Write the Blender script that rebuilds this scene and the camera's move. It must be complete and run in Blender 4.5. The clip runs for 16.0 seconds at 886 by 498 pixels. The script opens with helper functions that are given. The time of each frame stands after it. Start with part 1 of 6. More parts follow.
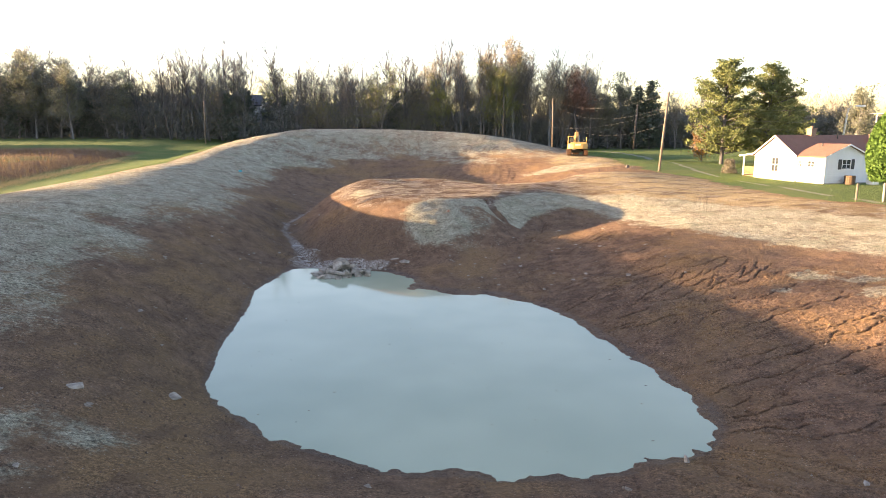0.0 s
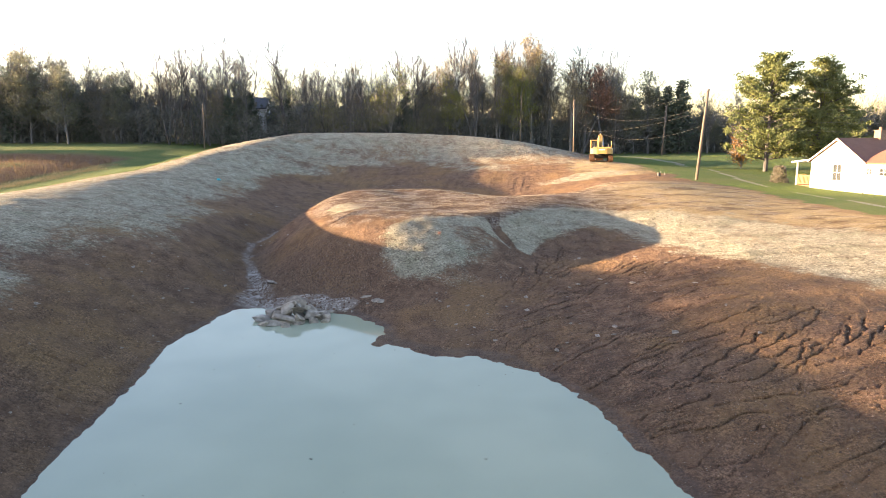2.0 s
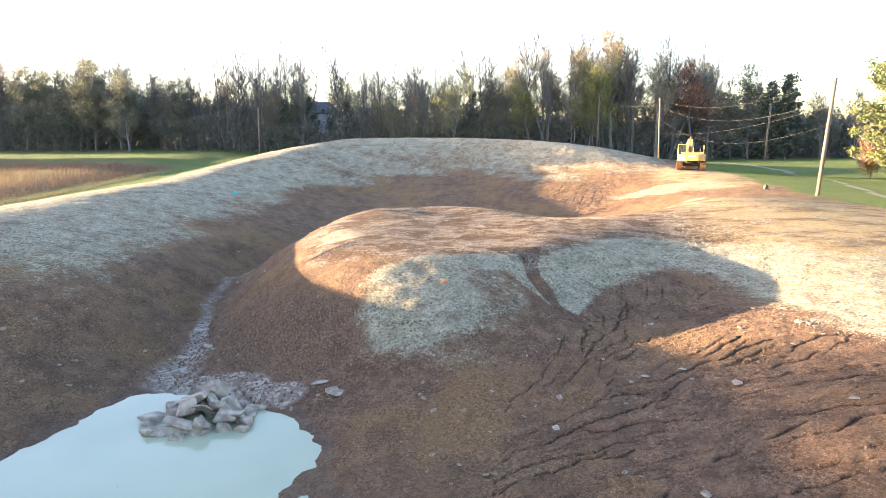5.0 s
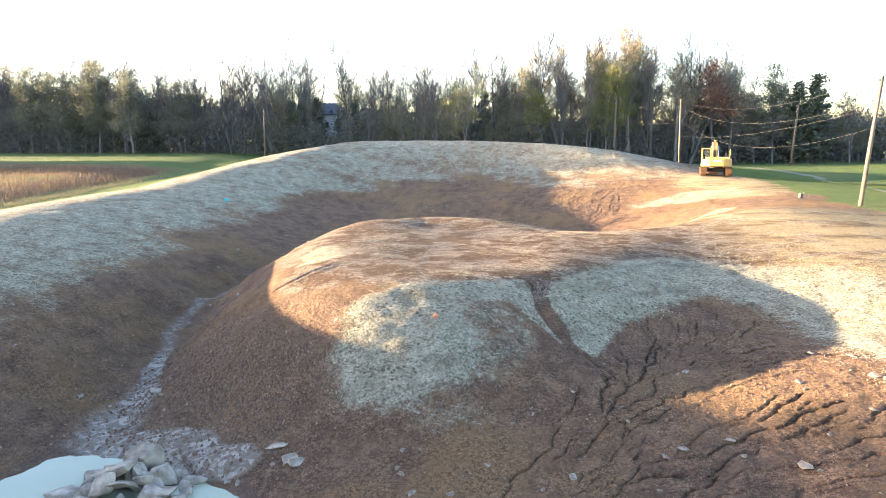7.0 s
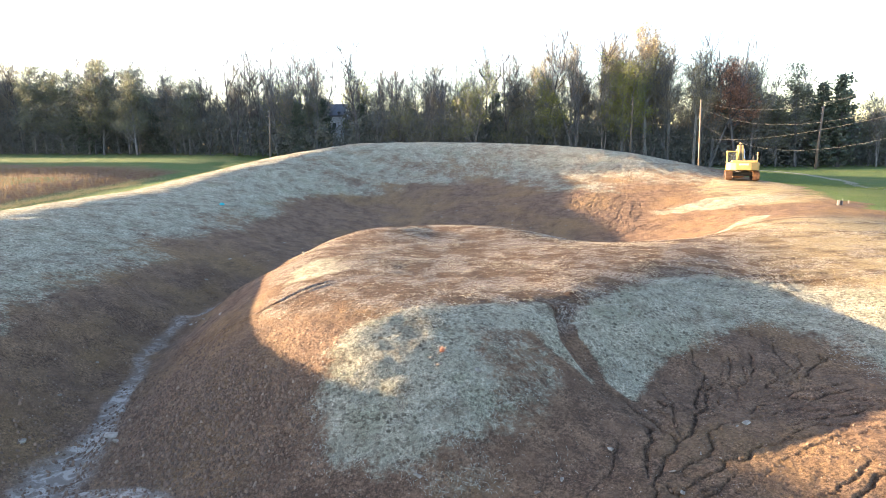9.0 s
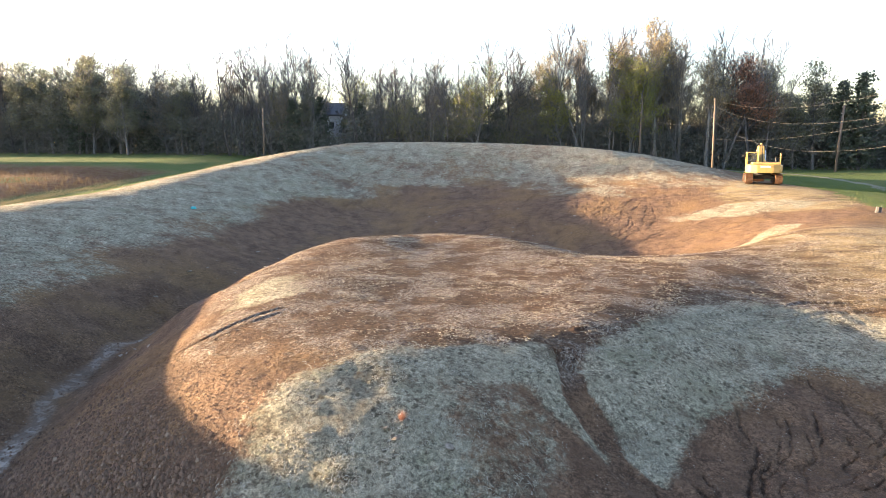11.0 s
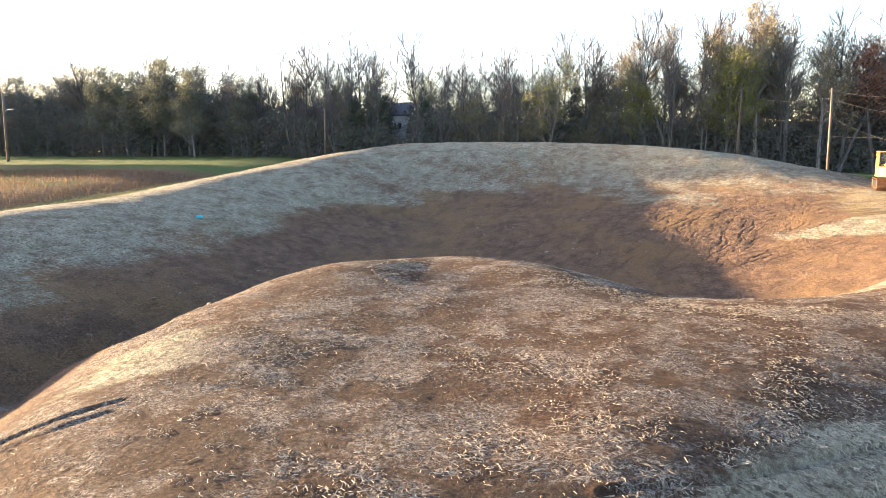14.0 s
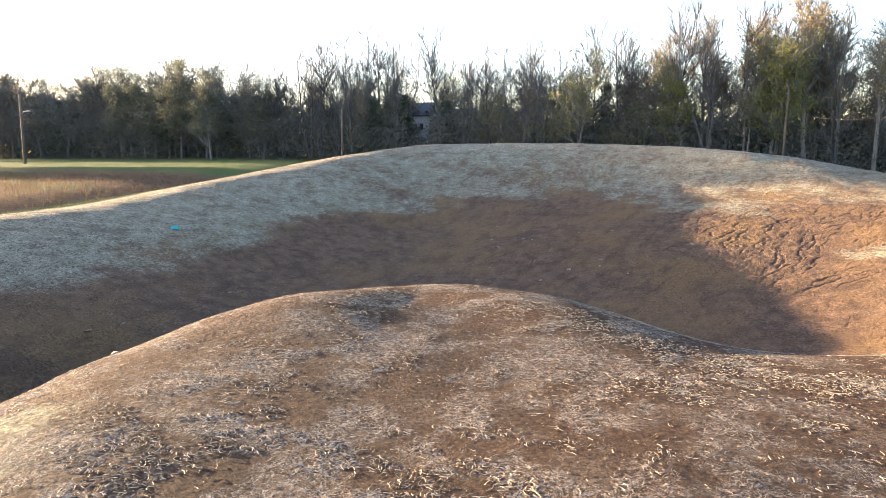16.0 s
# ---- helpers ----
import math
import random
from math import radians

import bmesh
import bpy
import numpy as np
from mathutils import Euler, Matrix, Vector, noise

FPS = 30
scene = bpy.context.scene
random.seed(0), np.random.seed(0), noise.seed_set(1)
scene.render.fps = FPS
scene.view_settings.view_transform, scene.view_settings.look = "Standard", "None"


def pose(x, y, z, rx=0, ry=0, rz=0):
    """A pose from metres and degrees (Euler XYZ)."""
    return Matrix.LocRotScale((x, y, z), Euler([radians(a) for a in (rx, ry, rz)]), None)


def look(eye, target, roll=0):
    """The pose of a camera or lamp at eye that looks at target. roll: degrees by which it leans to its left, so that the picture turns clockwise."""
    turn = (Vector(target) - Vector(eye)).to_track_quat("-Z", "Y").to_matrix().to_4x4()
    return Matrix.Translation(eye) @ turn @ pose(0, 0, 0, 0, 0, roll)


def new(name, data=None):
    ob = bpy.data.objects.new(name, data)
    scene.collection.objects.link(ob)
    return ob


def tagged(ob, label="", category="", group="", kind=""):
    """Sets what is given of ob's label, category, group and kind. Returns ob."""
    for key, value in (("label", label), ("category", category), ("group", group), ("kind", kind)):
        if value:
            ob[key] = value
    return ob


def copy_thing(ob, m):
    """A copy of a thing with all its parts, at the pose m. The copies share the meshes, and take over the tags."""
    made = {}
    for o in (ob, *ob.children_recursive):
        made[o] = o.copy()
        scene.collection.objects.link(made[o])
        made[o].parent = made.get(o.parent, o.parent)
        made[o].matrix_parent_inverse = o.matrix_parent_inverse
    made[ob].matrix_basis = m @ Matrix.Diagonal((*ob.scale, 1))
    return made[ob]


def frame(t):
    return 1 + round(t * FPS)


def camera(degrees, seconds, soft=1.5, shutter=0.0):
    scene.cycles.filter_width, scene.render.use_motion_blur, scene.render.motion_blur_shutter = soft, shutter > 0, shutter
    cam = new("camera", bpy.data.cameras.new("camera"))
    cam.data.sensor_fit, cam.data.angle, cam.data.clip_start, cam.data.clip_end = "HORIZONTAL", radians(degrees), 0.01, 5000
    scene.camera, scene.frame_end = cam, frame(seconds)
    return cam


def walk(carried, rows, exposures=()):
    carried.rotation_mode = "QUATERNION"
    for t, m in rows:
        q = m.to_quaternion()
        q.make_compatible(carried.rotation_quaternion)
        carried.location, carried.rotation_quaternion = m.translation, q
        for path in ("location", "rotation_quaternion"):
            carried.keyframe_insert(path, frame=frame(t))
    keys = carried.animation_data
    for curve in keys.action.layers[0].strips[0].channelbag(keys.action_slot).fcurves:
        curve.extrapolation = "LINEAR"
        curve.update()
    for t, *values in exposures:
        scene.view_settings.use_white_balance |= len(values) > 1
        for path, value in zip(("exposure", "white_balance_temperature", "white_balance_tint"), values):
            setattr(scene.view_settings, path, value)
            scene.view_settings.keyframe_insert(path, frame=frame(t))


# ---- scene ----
cam = camera(69.1, 16.0, soft=0.5)
METRES, EYE, TILT, LEAN, TURN = 45.0, 7.75, -10.0, 0.0, 0.0
ROWS = [
    (0.0, 0.0, 0.0, 0.0, -0.0, 0.0, -0.0),
    (0.5, 0.0077, 0.0455, 0.007, 0.03, 0.23, -0.02),
    (1.0, 0.0166, 0.0949, 0.0153, 0.15, 0.34, -0.02),
    (1.5, 0.0267, 0.1444, 0.0239, 1.02, 0.38, -0.14),
    (2.0, 0.0375, 0.1922, 0.0319, 1.91, 0.4, -0.26),
    (2.5, 0.0495, 0.2397, 0.0395, 3.14, 0.44, -0.41),
    (3.0, 0.0608, 0.2845, 0.0471, 4.55, 0.49, -0.56),
    (3.5, 0.0712, 0.3255, 0.055, 5.6, 0.53, -0.69),
    (4.0, 0.0802, 0.3635, 0.0626, 7.19, 0.59, -0.88),
    (6.5, 0.0931, 0.4948, 0.0915, 10.11, 0.78, -1.39),
    (7.0, 0.0915, 0.5133, 0.0955, 10.45, 0.81, -1.47),
    (7.5, 0.0888, 0.5304, 0.0991, 10.75, 0.86, -1.53),
    (8.0, 0.0858, 0.5469, 0.1022, 10.98, 0.89, -1.62),
    (8.5, 0.0824, 0.5643, 0.1043, 11.14, 0.96, -1.66),
    (9.0, 0.0788, 0.5833, 0.1072, 11.29, 0.98, -1.76),
    (11.5, 0.0773, 0.7121, 0.1255, 11.78, 1.13, -2.08),
    (12.0, 0.0805, 0.7423, 0.1297, 11.83, 1.17, -2.14),
    (12.5, 0.0846, 0.7717, 0.134, 14.0, 1.12, -2.42),
    (13.0, 0.089, 0.8005, 0.1387, 16.62, 1.04, -2.82),
    (13.5, 0.0925, 0.8301, 0.144, 17.72, 0.99, -2.95),
    (14.0, 0.0937, 0.8604, 0.1494, 19.24, 0.95, -3.13),
    (14.5, 0.0931, 0.8905, 0.1548, 21.57, 0.86, -3.48),
    (15.0, 0.0909, 0.9201, 0.1597, 23.4, 0.81, -3.71),
    (15.5, 0.0869, 0.9474, 0.1651, 24.16, 0.79, -3.83),
    (16.0, 0.0825, 0.9723, 0.17, 21.89, 0.94, -3.52),
]
walk(
    cam,
    [(t, pose(0, 0, EYE, TILT, LEAN, TURN) @ pose(METRES * x, METRES * y, METRES * z, 90 + pitch, roll, yaw)) for t, x, y, z, yaw, pitch, roll in ROWS],
    [(0.0, 2.82, 6450, 32), (2.0, 2.88, 6400, 31), (4.0, 3.36, 6150, 30), (6.5, 3.45, 5900, 25), (9.2, 3.22, 5850, 25), (11.5, 2.87, 6100, 28), (16.0, 2.85, 5950, 28)],
)

# ---- light: a low autumn sun over the left bank, and the open sky ----
SUN_AZIMUTH, SUN_HEIGHT = 88.5, 5.65  # degrees to the left of straight ahead; above the horizon
world = bpy.data.worlds.new("sky")
scene.world = world
world.use_nodes = True
wt = world.node_tree
sky = wt.nodes.new("ShaderNodeTexSky")
sky.sky_type, sky.sun_disc = "NISHITA", False
sky.sun_elevation, sky.sun_rotation = radians(SUN_HEIGHT), radians(-SUN_AZIMUTH)
sky.air_density, sky.dust_density, sky.ozone_density = 1.0, 1.0, 1.2
wt.nodes["Background"].inputs["Strength"].default_value = 0.112
wt.links.new(sky.outputs[0], wt.nodes["Background"].inputs["Color"])
sun = new("sun", bpy.data.lights.new("sun", "SUN"))
sun.data.energy, sun.data.angle, sun.data.color = 5.0, radians(0.6), (1.0, 0.75, 0.37)
a, e = radians(SUN_AZIMUTH), radians(SUN_HEIGHT)
sun.matrix_basis = look((0, 0, 60), Vector((0, 0, 60)) - Vector((-math.sin(a) * math.cos(e), math.cos(a) * math.cos(e), math.sin(e))))

# ---- mesh and material helpers ----
class Shape:
    """Vertices and faces of one mesh."""

    def __init__(self):
        self.v, self.f = [], []

    def add(self, verts, faces):
        n = len(self.v)
        self.v.extend([tuple(p) for p in verts])
        self.f.extend([tuple(i + n for i in face) for face in faces])
        return self

    def box(self, x0, x1, y0, y1, z0, z1, m=None, bevel=0.0):
        bm = bmesh.new()
        bmesh.ops.create_cube(bm, size=1, matrix=Matrix.Translation(((x0 + x1) / 2, (y0 + y1) / 2, (z0 + z1) / 2)) @ Matrix.Diagonal((x1 - x0, y1 - y0, z1 - z0, 1)))
        if bevel:
            bmesh.ops.bevel(bm, geom=bm.edges[:], offset=bevel, segments=2, profile=0.6, affect="EDGES")
        bm.verts.index_update()
        pts = [m @ v.co if m else v.co for v in bm.verts]
        self.add(pts, [[v.index for v in f.verts] for f in bm.faces])
        bm.free()
        return self

    def prism(self, outline, axis, a0, a1, m=None, bevel=0.0):
        """An outline of (u, v) pushed along an axis: x takes (y, z), y takes (x, z), z takes (x, y)."""
        place = {"x": lambda u, v, w: (w, u, v), "y": lambda u, v, w: (u, w, v), "z": lambda u, v, w: (u, v, w)}[axis]
        bm = bmesh.new()
        low = [bm.verts.new(place(u, v, a0)) for u, v in outline]
        high = [bm.verts.new(place(u, v, a1)) for u, v in outline]
        k = len(outline)
        bm.faces.new(low), bm.faces.new(high[::-1])
        for i in range(k):
            bm.faces.new((low[i], low[(i + 1) % k], high[(i + 1) % k], high[i]))
        bmesh.ops.recalc_face_normals(bm, faces=bm.faces[:])
        if bevel:
            bmesh.ops.bevel(bm, geom=bm.edges[:], offset=bevel, segments=2, profile=0.6, affect="EDGES")
        bm.verts.index_update()
        pts = [m @ v.co if m else v.co for v in bm.verts]
        self.add(pts, [[v.index for v in f.verts] for f in bm.faces])
        bm.free()
        return self

    def tube(self, points, radii, sides=8, caps=True):
        pts = [Vector(p) for p in points]
        n0 = len(self.v)
        for i, p in enumerate(pts):
            d = (pts[min(i + 1, len(pts) - 1)] - pts[max(i - 1, 0)]).normalized()
            side = d.cross(Vector((0.31, 0.17, 1) if abs(d.z) < 0.9 else (1, 0.2, 0))).normalized()
            up = side.cross(d)
            r = radii[i] if hasattr(radii, "__len__") else radii
            for k in range(sides):
                w = 2 * math.pi * k / sides
                self.v.append(tuple(p + side * (r * math.cos(w)) + up * (r * math.sin(w))))
        for i in range(len(pts) - 1):
            for k in range(sides):
                q = n0 + i * sides
                self.f.append((q + k, q + (k + 1) % sides, q + sides + (k + 1) % sides, q + sides + k))
        if caps:
            self.f.append(tuple(n0 + k for k in range(sides))[::-1])
            self.f.append(tuple(n0 + (len(pts) - 1) * sides + k for k in range(sides)))
        return self


def mesh_of(name, shape, material, smooth=False):
    me = bpy.data.meshes.new(name)
    me.from_pydata(shape.v, [], shape.f)
    me.materials.append(material)
    if smooth:
        me.polygons.foreach_set("use_smooth", [True] * len(me.polygons))
    me.update()
    return me


def part(name, shape, material, parent=None, label="", smooth=False, m=None):
    ob = new(name, mesh_of(name, shape, material, smooth))
    if parent is not None:
        ob.parent = parent
    if m is not None:
        ob.matrix_basis = m
    return tagged(ob, label)


def thing(name, m, label, category, group="", kind=""):
    ob = new(name)
    ob.empty_display_size = 0.2
    ob.matrix_basis = m
    return tagged(ob, label, category, group, kind)


class Nodes:
    """A small builder for node materials."""

    def __init__(self, name, roughness=0.9, metallic=0.0):
        self.m = bpy.data.materials.new(name)
        self.m.use_nodes = True
        self.t = self.m.node_tree
        self.b = self.t.nodes["Principled BSDF"]
        self.b.inputs["Roughness"].default_value = roughness
        self.b.inputs["Metallic"].default_value = metallic
        self.co = self.t.nodes.new("ShaderNodeNewGeometry").outputs["Position"]

    def put(self, socket, value):
        if hasattr(value, "is_output"):
            self.t.links.new(value, socket)
        elif hasattr(value, "__len__") and len(value) == 3 and socket.type == "RGBA":
            socket.default_value = (*value, 1)
        else:
            socket.default_value = value

    def noise(self, scale, detail=4, rough=0.55, co=None, distortion=0.0, color=False):
        n = self.t.nodes.new("ShaderNodeTexNoise")
        n.inputs["Scale"].default_value, n.inputs["Detail"].default_value = scale, detail
        n.inputs["Roughness"].default_value, n.inputs["Distortion"].default_value = rough, distortion
        self.put(n.inputs["Vector"], co or self.co)
        return n.outputs["Color" if color else "Fac"]

    def cells(self, scale, feature="F1", out="Distance", co=None):
        n = self.t.nodes.new("ShaderNodeTexVoronoi")
        n.feature = feature
        n.inputs["Scale"].default_value = scale
        self.put(n.inputs["Vector"], co or self.co)
        return n.outputs[out]

    def ramp(self, x, a, b, to0=0.0, to1=1.0):
        n = self.t.nodes.new("ShaderNodeMapRange")
        n.interpolation_type = "SMOOTHSTEP"
        self.put(n.inputs["Value"], x)
        for i, v in ((1, a), (2, b), (3, to0), (4, to1)):
            self.put(n.inputs[i], v)
        return n.outputs[0]

    def math(self, op, a, b=0.0):
        n = self.t.nodes.new("ShaderNodeMath")
        n.operation = op
        self.put(n.inputs[0], a), self.put(n.inputs[1], b)
        return n.outputs[0]

    def mix(self, f, a, b, blend="MIX"):
        n = self.t.nodes.new("ShaderNodeMix")
        n.data_type, n.blend_type = "RGBA", blend
        self.put(n.inputs[0], f), self.put(n.inputs[6], a), self.put(n.inputs[7], b)
        return n.outputs[2]

    def attr(self, name):
        n = self.t.nodes.new("ShaderNodeAttribute")
        n.attribute_name = name
        return n.outputs["Fac"]

    def stretch(self, x, y, z, co=None):
        n = self.t.nodes.new("ShaderNodeVectorMath")
        n.operation = "MULTIPLY"
        self.put(n.inputs[0], co or self.co)
        n.inputs[1].default_value = (x, y, z)
        return n.outputs[0]

    def own(self):
        return self.t.nodes.new("ShaderNodeTexCoord").outputs["Object"]

    def chance(self):
        return self.t.nodes.new("ShaderNodeObjectInfo").outputs["Random"]

    def island(self):
        return self.t.nodes.new("ShaderNodeNewGeometry").outputs["Random Per Island"]

    def color(self, c):
        self.put(self.b.inputs["Base Color"], c)
        return self

    def rough(self, r):
        self.put(self.b.inputs["Roughness"], r)
        return self

    def bump(self, height, strength=0.5, distance=0.02):
        n = self.t.nodes.new("ShaderNodeBump")
        n.inputs["Strength"].default_value, n.inputs["Distance"].default_value = strength, distance
        self.put(n.inputs["Height"], height)
        self.t.links.new(n.outputs[0], self.b.inputs["Normal"])
        return self


def plain(name, c, roughness=0.6, metallic=0.0, vary=0.15, scale=6.0, bump=0.003):
    """Paint, metal or plastic with a little wear at two scales."""
    n = Nodes(name, roughness, metallic)
    co = n.own()
    big, small = n.noise(scale, 4, co=co), n.noise(scale * 9, 3, co=co)
    dark = [v * (1 - vary) for v in c]
    light = [min(1, v * (1 + vary * 0.6)) for v in c]
    n.color(n.mix(n.ramp(n.math("ADD", n.math("MULTIPLY", big, 0.7), n.math("MULTIPLY", small, 0.3)), 0.35, 0.65), dark, light))
    n.rough(n.ramp(small, 0.3, 0.7, max(0.05, roughness - 0.1), min(1, roughness + 0.1)))
    return n.bump(small, 0.4, bump).m


# ---- the lie of the land ----
def hash2(i, j, seed):
    k = (i * 374761393 + j * 668265263 + seed * 974711) & 0x7FFFFFFF
    k = ((k ^ (k >> 13)) * 1274126177) & 0x7FFFFFFF
    return ((k ^ (k >> 16)) & 0xFFFF) / 65535.0


def rough(x, y, size, seed=0, octaves=1):
    """Smooth noise from -1 to 1 with patches of that size in metres."""
    x, y = np.asarray(x, float), np.asarray(y, float)
    out, amp, total = 0, 1.0, 0
    for o in range(octaves):
        u, v = x / size * 2**o + 17.3 * o, y / size * 2**o - 9.1 * o
        i, j = np.floor(u).astype(np.int64), np.floor(v).astype(np.int64)
        fu, fv = u - i, v - j
        fu, fv = fu * fu * (3 - 2 * fu), fv * fv * (3 - 2 * fv)
        s = seed + 31 * o
        n = (hash2(i, j, s) * (1 - fu) + hash2(i + 1, j, s) * fu) * (1 - fv) + (hash2(i, j + 1, s) * (1 - fu) + hash2(i + 1, j + 1, s) * fu) * fv
        out, total, amp = out + amp * (2 * n - 1), total + amp, amp * 0.5
    return out / total


def step(x, a, b):
    t = np.clip((np.asarray(x, float) - a) / (b - a), 0, 1)
    return t * t * (3 - 2 * t)


def plain_ground(x, y):
    """The old field: lower on the left, rising towards the wood."""
    x, y = np.asarray(x, float), np.asarray(y, float)
    left = 1.9 + 5.5 * step(y, 38, 150)
    right = 3.3 + 1.8 * step(y, 55, 125)
    w = step(x, -25, 20)
    return left * (1 - w) + right * w


SHORE = [(-7.5, 19.3), (-8.0, 21.4), (-8.5, 24.0), (-9.1, 29.0), (-9.5, 32.1), (-9.1, 35.5), (-8.2, 38.2), (-5.6, 38.0), (-4.0, 37.0), (-2.6, 35.5), (-1.5, 33.0), (-1.7, 31.8), (0.2, 31.0), (2.0, 31.1), (3.9, 29.3), (5.3, 27.1), (6.1, 24.1), (6.8, 21.4), (7.2, 19.3), (7.5, 17.6), (7.0, 15.9), (5.4, 14.5), (3.4, 13.9), (0.9, 13.8), (-1.1, 14.0), (-3.1, 14.9), (-4.7, 15.8), (-6.6, 17.8)]
LAND = {
    "left crest": [(-15, -20, 5.0), (-19, 0, 4.7), (-22, 18, 4.5), (-25, 35, 4.35), (-26.5, 55, 4.5), (-27.5, 72, 5.0), (-27, 84, 6.2), (-25, 94, 7.5), (-22.5, 104, 8.7)],
    "left outer foot": [(-27, -20, 2.6), (-29, 0, 2.3), (-33, 20, 2.0), (-36, 40, 2.1), (-38, 58, 2.5), (-38, 76, 3.6), (-37, 92, 4.9), (-34, 108, 6.0), (-25, 121, 6.4)],
    "left inner brow": [(-10, 8, 3.2), (-12.6, 16, 2.9), (-14.2, 24, 2.95), (-16.6, 33, 3.2), (-17.2, 46, 3.25), (-19.5, 57, 3.1), (-21, 66, 3.5), (-20.5, 80, 3.6), (-17, 91, 4.5)],
    "left inner middle": [(-8.4, 15, 1.6), (-10.8, 22, 1.7), (-12.6, 30, 1.75), (-13.4, 36, 1.75), (-12.4, 41, 1.75), (-13.2, 46, 1.75), (-14.5, 52, 1.75), (-14.9, 61, 1.75), (-16.2, 71, 1.9), (-14, 81, 2.0)],
    "far crest": [(-16, 107, 8.75), (-8, 108, 8.65), (0, 106, 8.2), (6, 103, 7.6), (11, 100, 6.75), (17, 99, 5.7), (23, 99, 4.5)],
    "far brow": [(-18, 96, 6.0), (-9, 98.5, 5.8), (-1, 98, 5.5), (7, 94, 5.0), (12.5, 90, 4.8)],
    "far toe": [(-14, 84, 2.4), (-5.5, 81.5, 2.4), (1, 80, 2.6), (9.5, 80, 3.0)],
    "far middle": [(-12, 91, 4.0), (-5, 91.5, 4.0), (3, 89, 4.0)],
    "far back foot": [(-10, 124, 6.5), (4, 121, 6.3), (16, 114, 5.9)],
    "upper floor": [(-11.2, 65, 0.8), (-8, 71, 0.8), (-4, 74, 1.0), (0, 71, 1.0), (5, 70, 1.2), (8.5, 71, 1.7)],
    "stream": [(-8.6, 40, 0.06), (-9.4, 42, 0.2), (-10.7, 45, 0.35), (-11.9, 48.2, 0.5), (-12.4, 52, 0.62), (-12.2, 58, 0.72)],
    "mound top": [(-5.2, 47.0, 3.35), (-3.9, 47.8, 3.42), (-1.2, 47.2, 3.42), (2, 48.7, 3.36), (5.2, 51.6, 3.5), (8.5, 55.5, 3.6), (-1.3, 53.5, 3.45), (-6.2, 55, 3.5), (-3, 58.5, 3.58), (-4, 61.2, 3.55), (1, 57.5, 3.48), (5.5, 55, 3.55), (12, 58, 3.6)],
    "mound front brow": [(-6.4, 44.6, 2.6), (-4.6, 43.2, 2.75), (-2.2, 42.4, 2.95), (0.7, 42.3, 2.75), (3.2, 45.4, 3.05), (4.2, 47.2, 3.3), (6.2, 50, 3.3), (9.7, 53.4, 3.3), (12.5, 51.5, 3.1)],
    "mound front toe": [(-7.9, 40.6, 0.6), (-6.2, 39.4, 0.55), (-2.9, 38.2, 0.55), (0.2, 38.0, 0.75), (3.2, 39.5, 1.05), (6.5, 41, 1.42), (5.7, 44, 1.7)],
    "mound left flank": [(-7.3, 42.4, 1.6), (-8.7, 46.5, 1.95), (-9.9, 50.5, 2.3), (-10.7, 54.5, 2.0), (-10.8, 58, 2.0)],
    "mound back brow": [(-8.2, 50.8, 3.05), (-9.1, 54, 3.0), (-9.2, 57, 3.05), (-8, 60.3, 3.4), (-6, 62.6, 3.43), (-3.7, 64, 3.44), (0, 63.3, 3.42), (2, 62.3, 3.22), (3.4, 60.6, 3.3), (4.5, 60, 3.22), (7.2, 60.4, 3.3), (10.3, 62.5, 3.35), (14.5, 70, 3.45)],
    "mound back toe": [(-10.8, 61.5, 1.3), (-8.5, 64.5, 1.4), (-4, 67.2, 1.7), (0, 66.5, 1.7), (3, 65, 1.7), (5, 64, 1.9), (8, 64.8, 2.0), (11, 67.5, 2.2)],
    "right slope": [(10.9, 19.2, 0.85), (12.9, 23.6, 1.4), (12.7, 26.5, 1.5), (11.3, 31.6, 1.85), (9.2, 31, 1.15), (8.2, 36.9, 1.1), (9.2, 38, 1.4), (10.8, 41.5, 2.0), (11, 47, 2.15)],
    "right brow": [(16, 12, 1.9), (18.5, 20, 2.2), (17.5, 29.8, 2.2), (16.2, 37, 2.4), (16, 45, 2.6), (20, 47.5, 3.0), (14.5, 50.5, 3.2)],
    "right rim": [(24, 10, 3.0), (27, 25, 3.1), (27, 40, 3.2), (27, 52, 3.4), (23, 66, 3.8), (20, 78, 4.2), (18, 88.5, 4.95), (14, 82, 4.0)],
    "near bank": [(-9, -5, 4.4), (2, -4, 3.6), (12, -2, 3.0), (-6, 7, 2.3), (3, 7.5, 1.5), (9.5, 10.5, 1.1)],
}


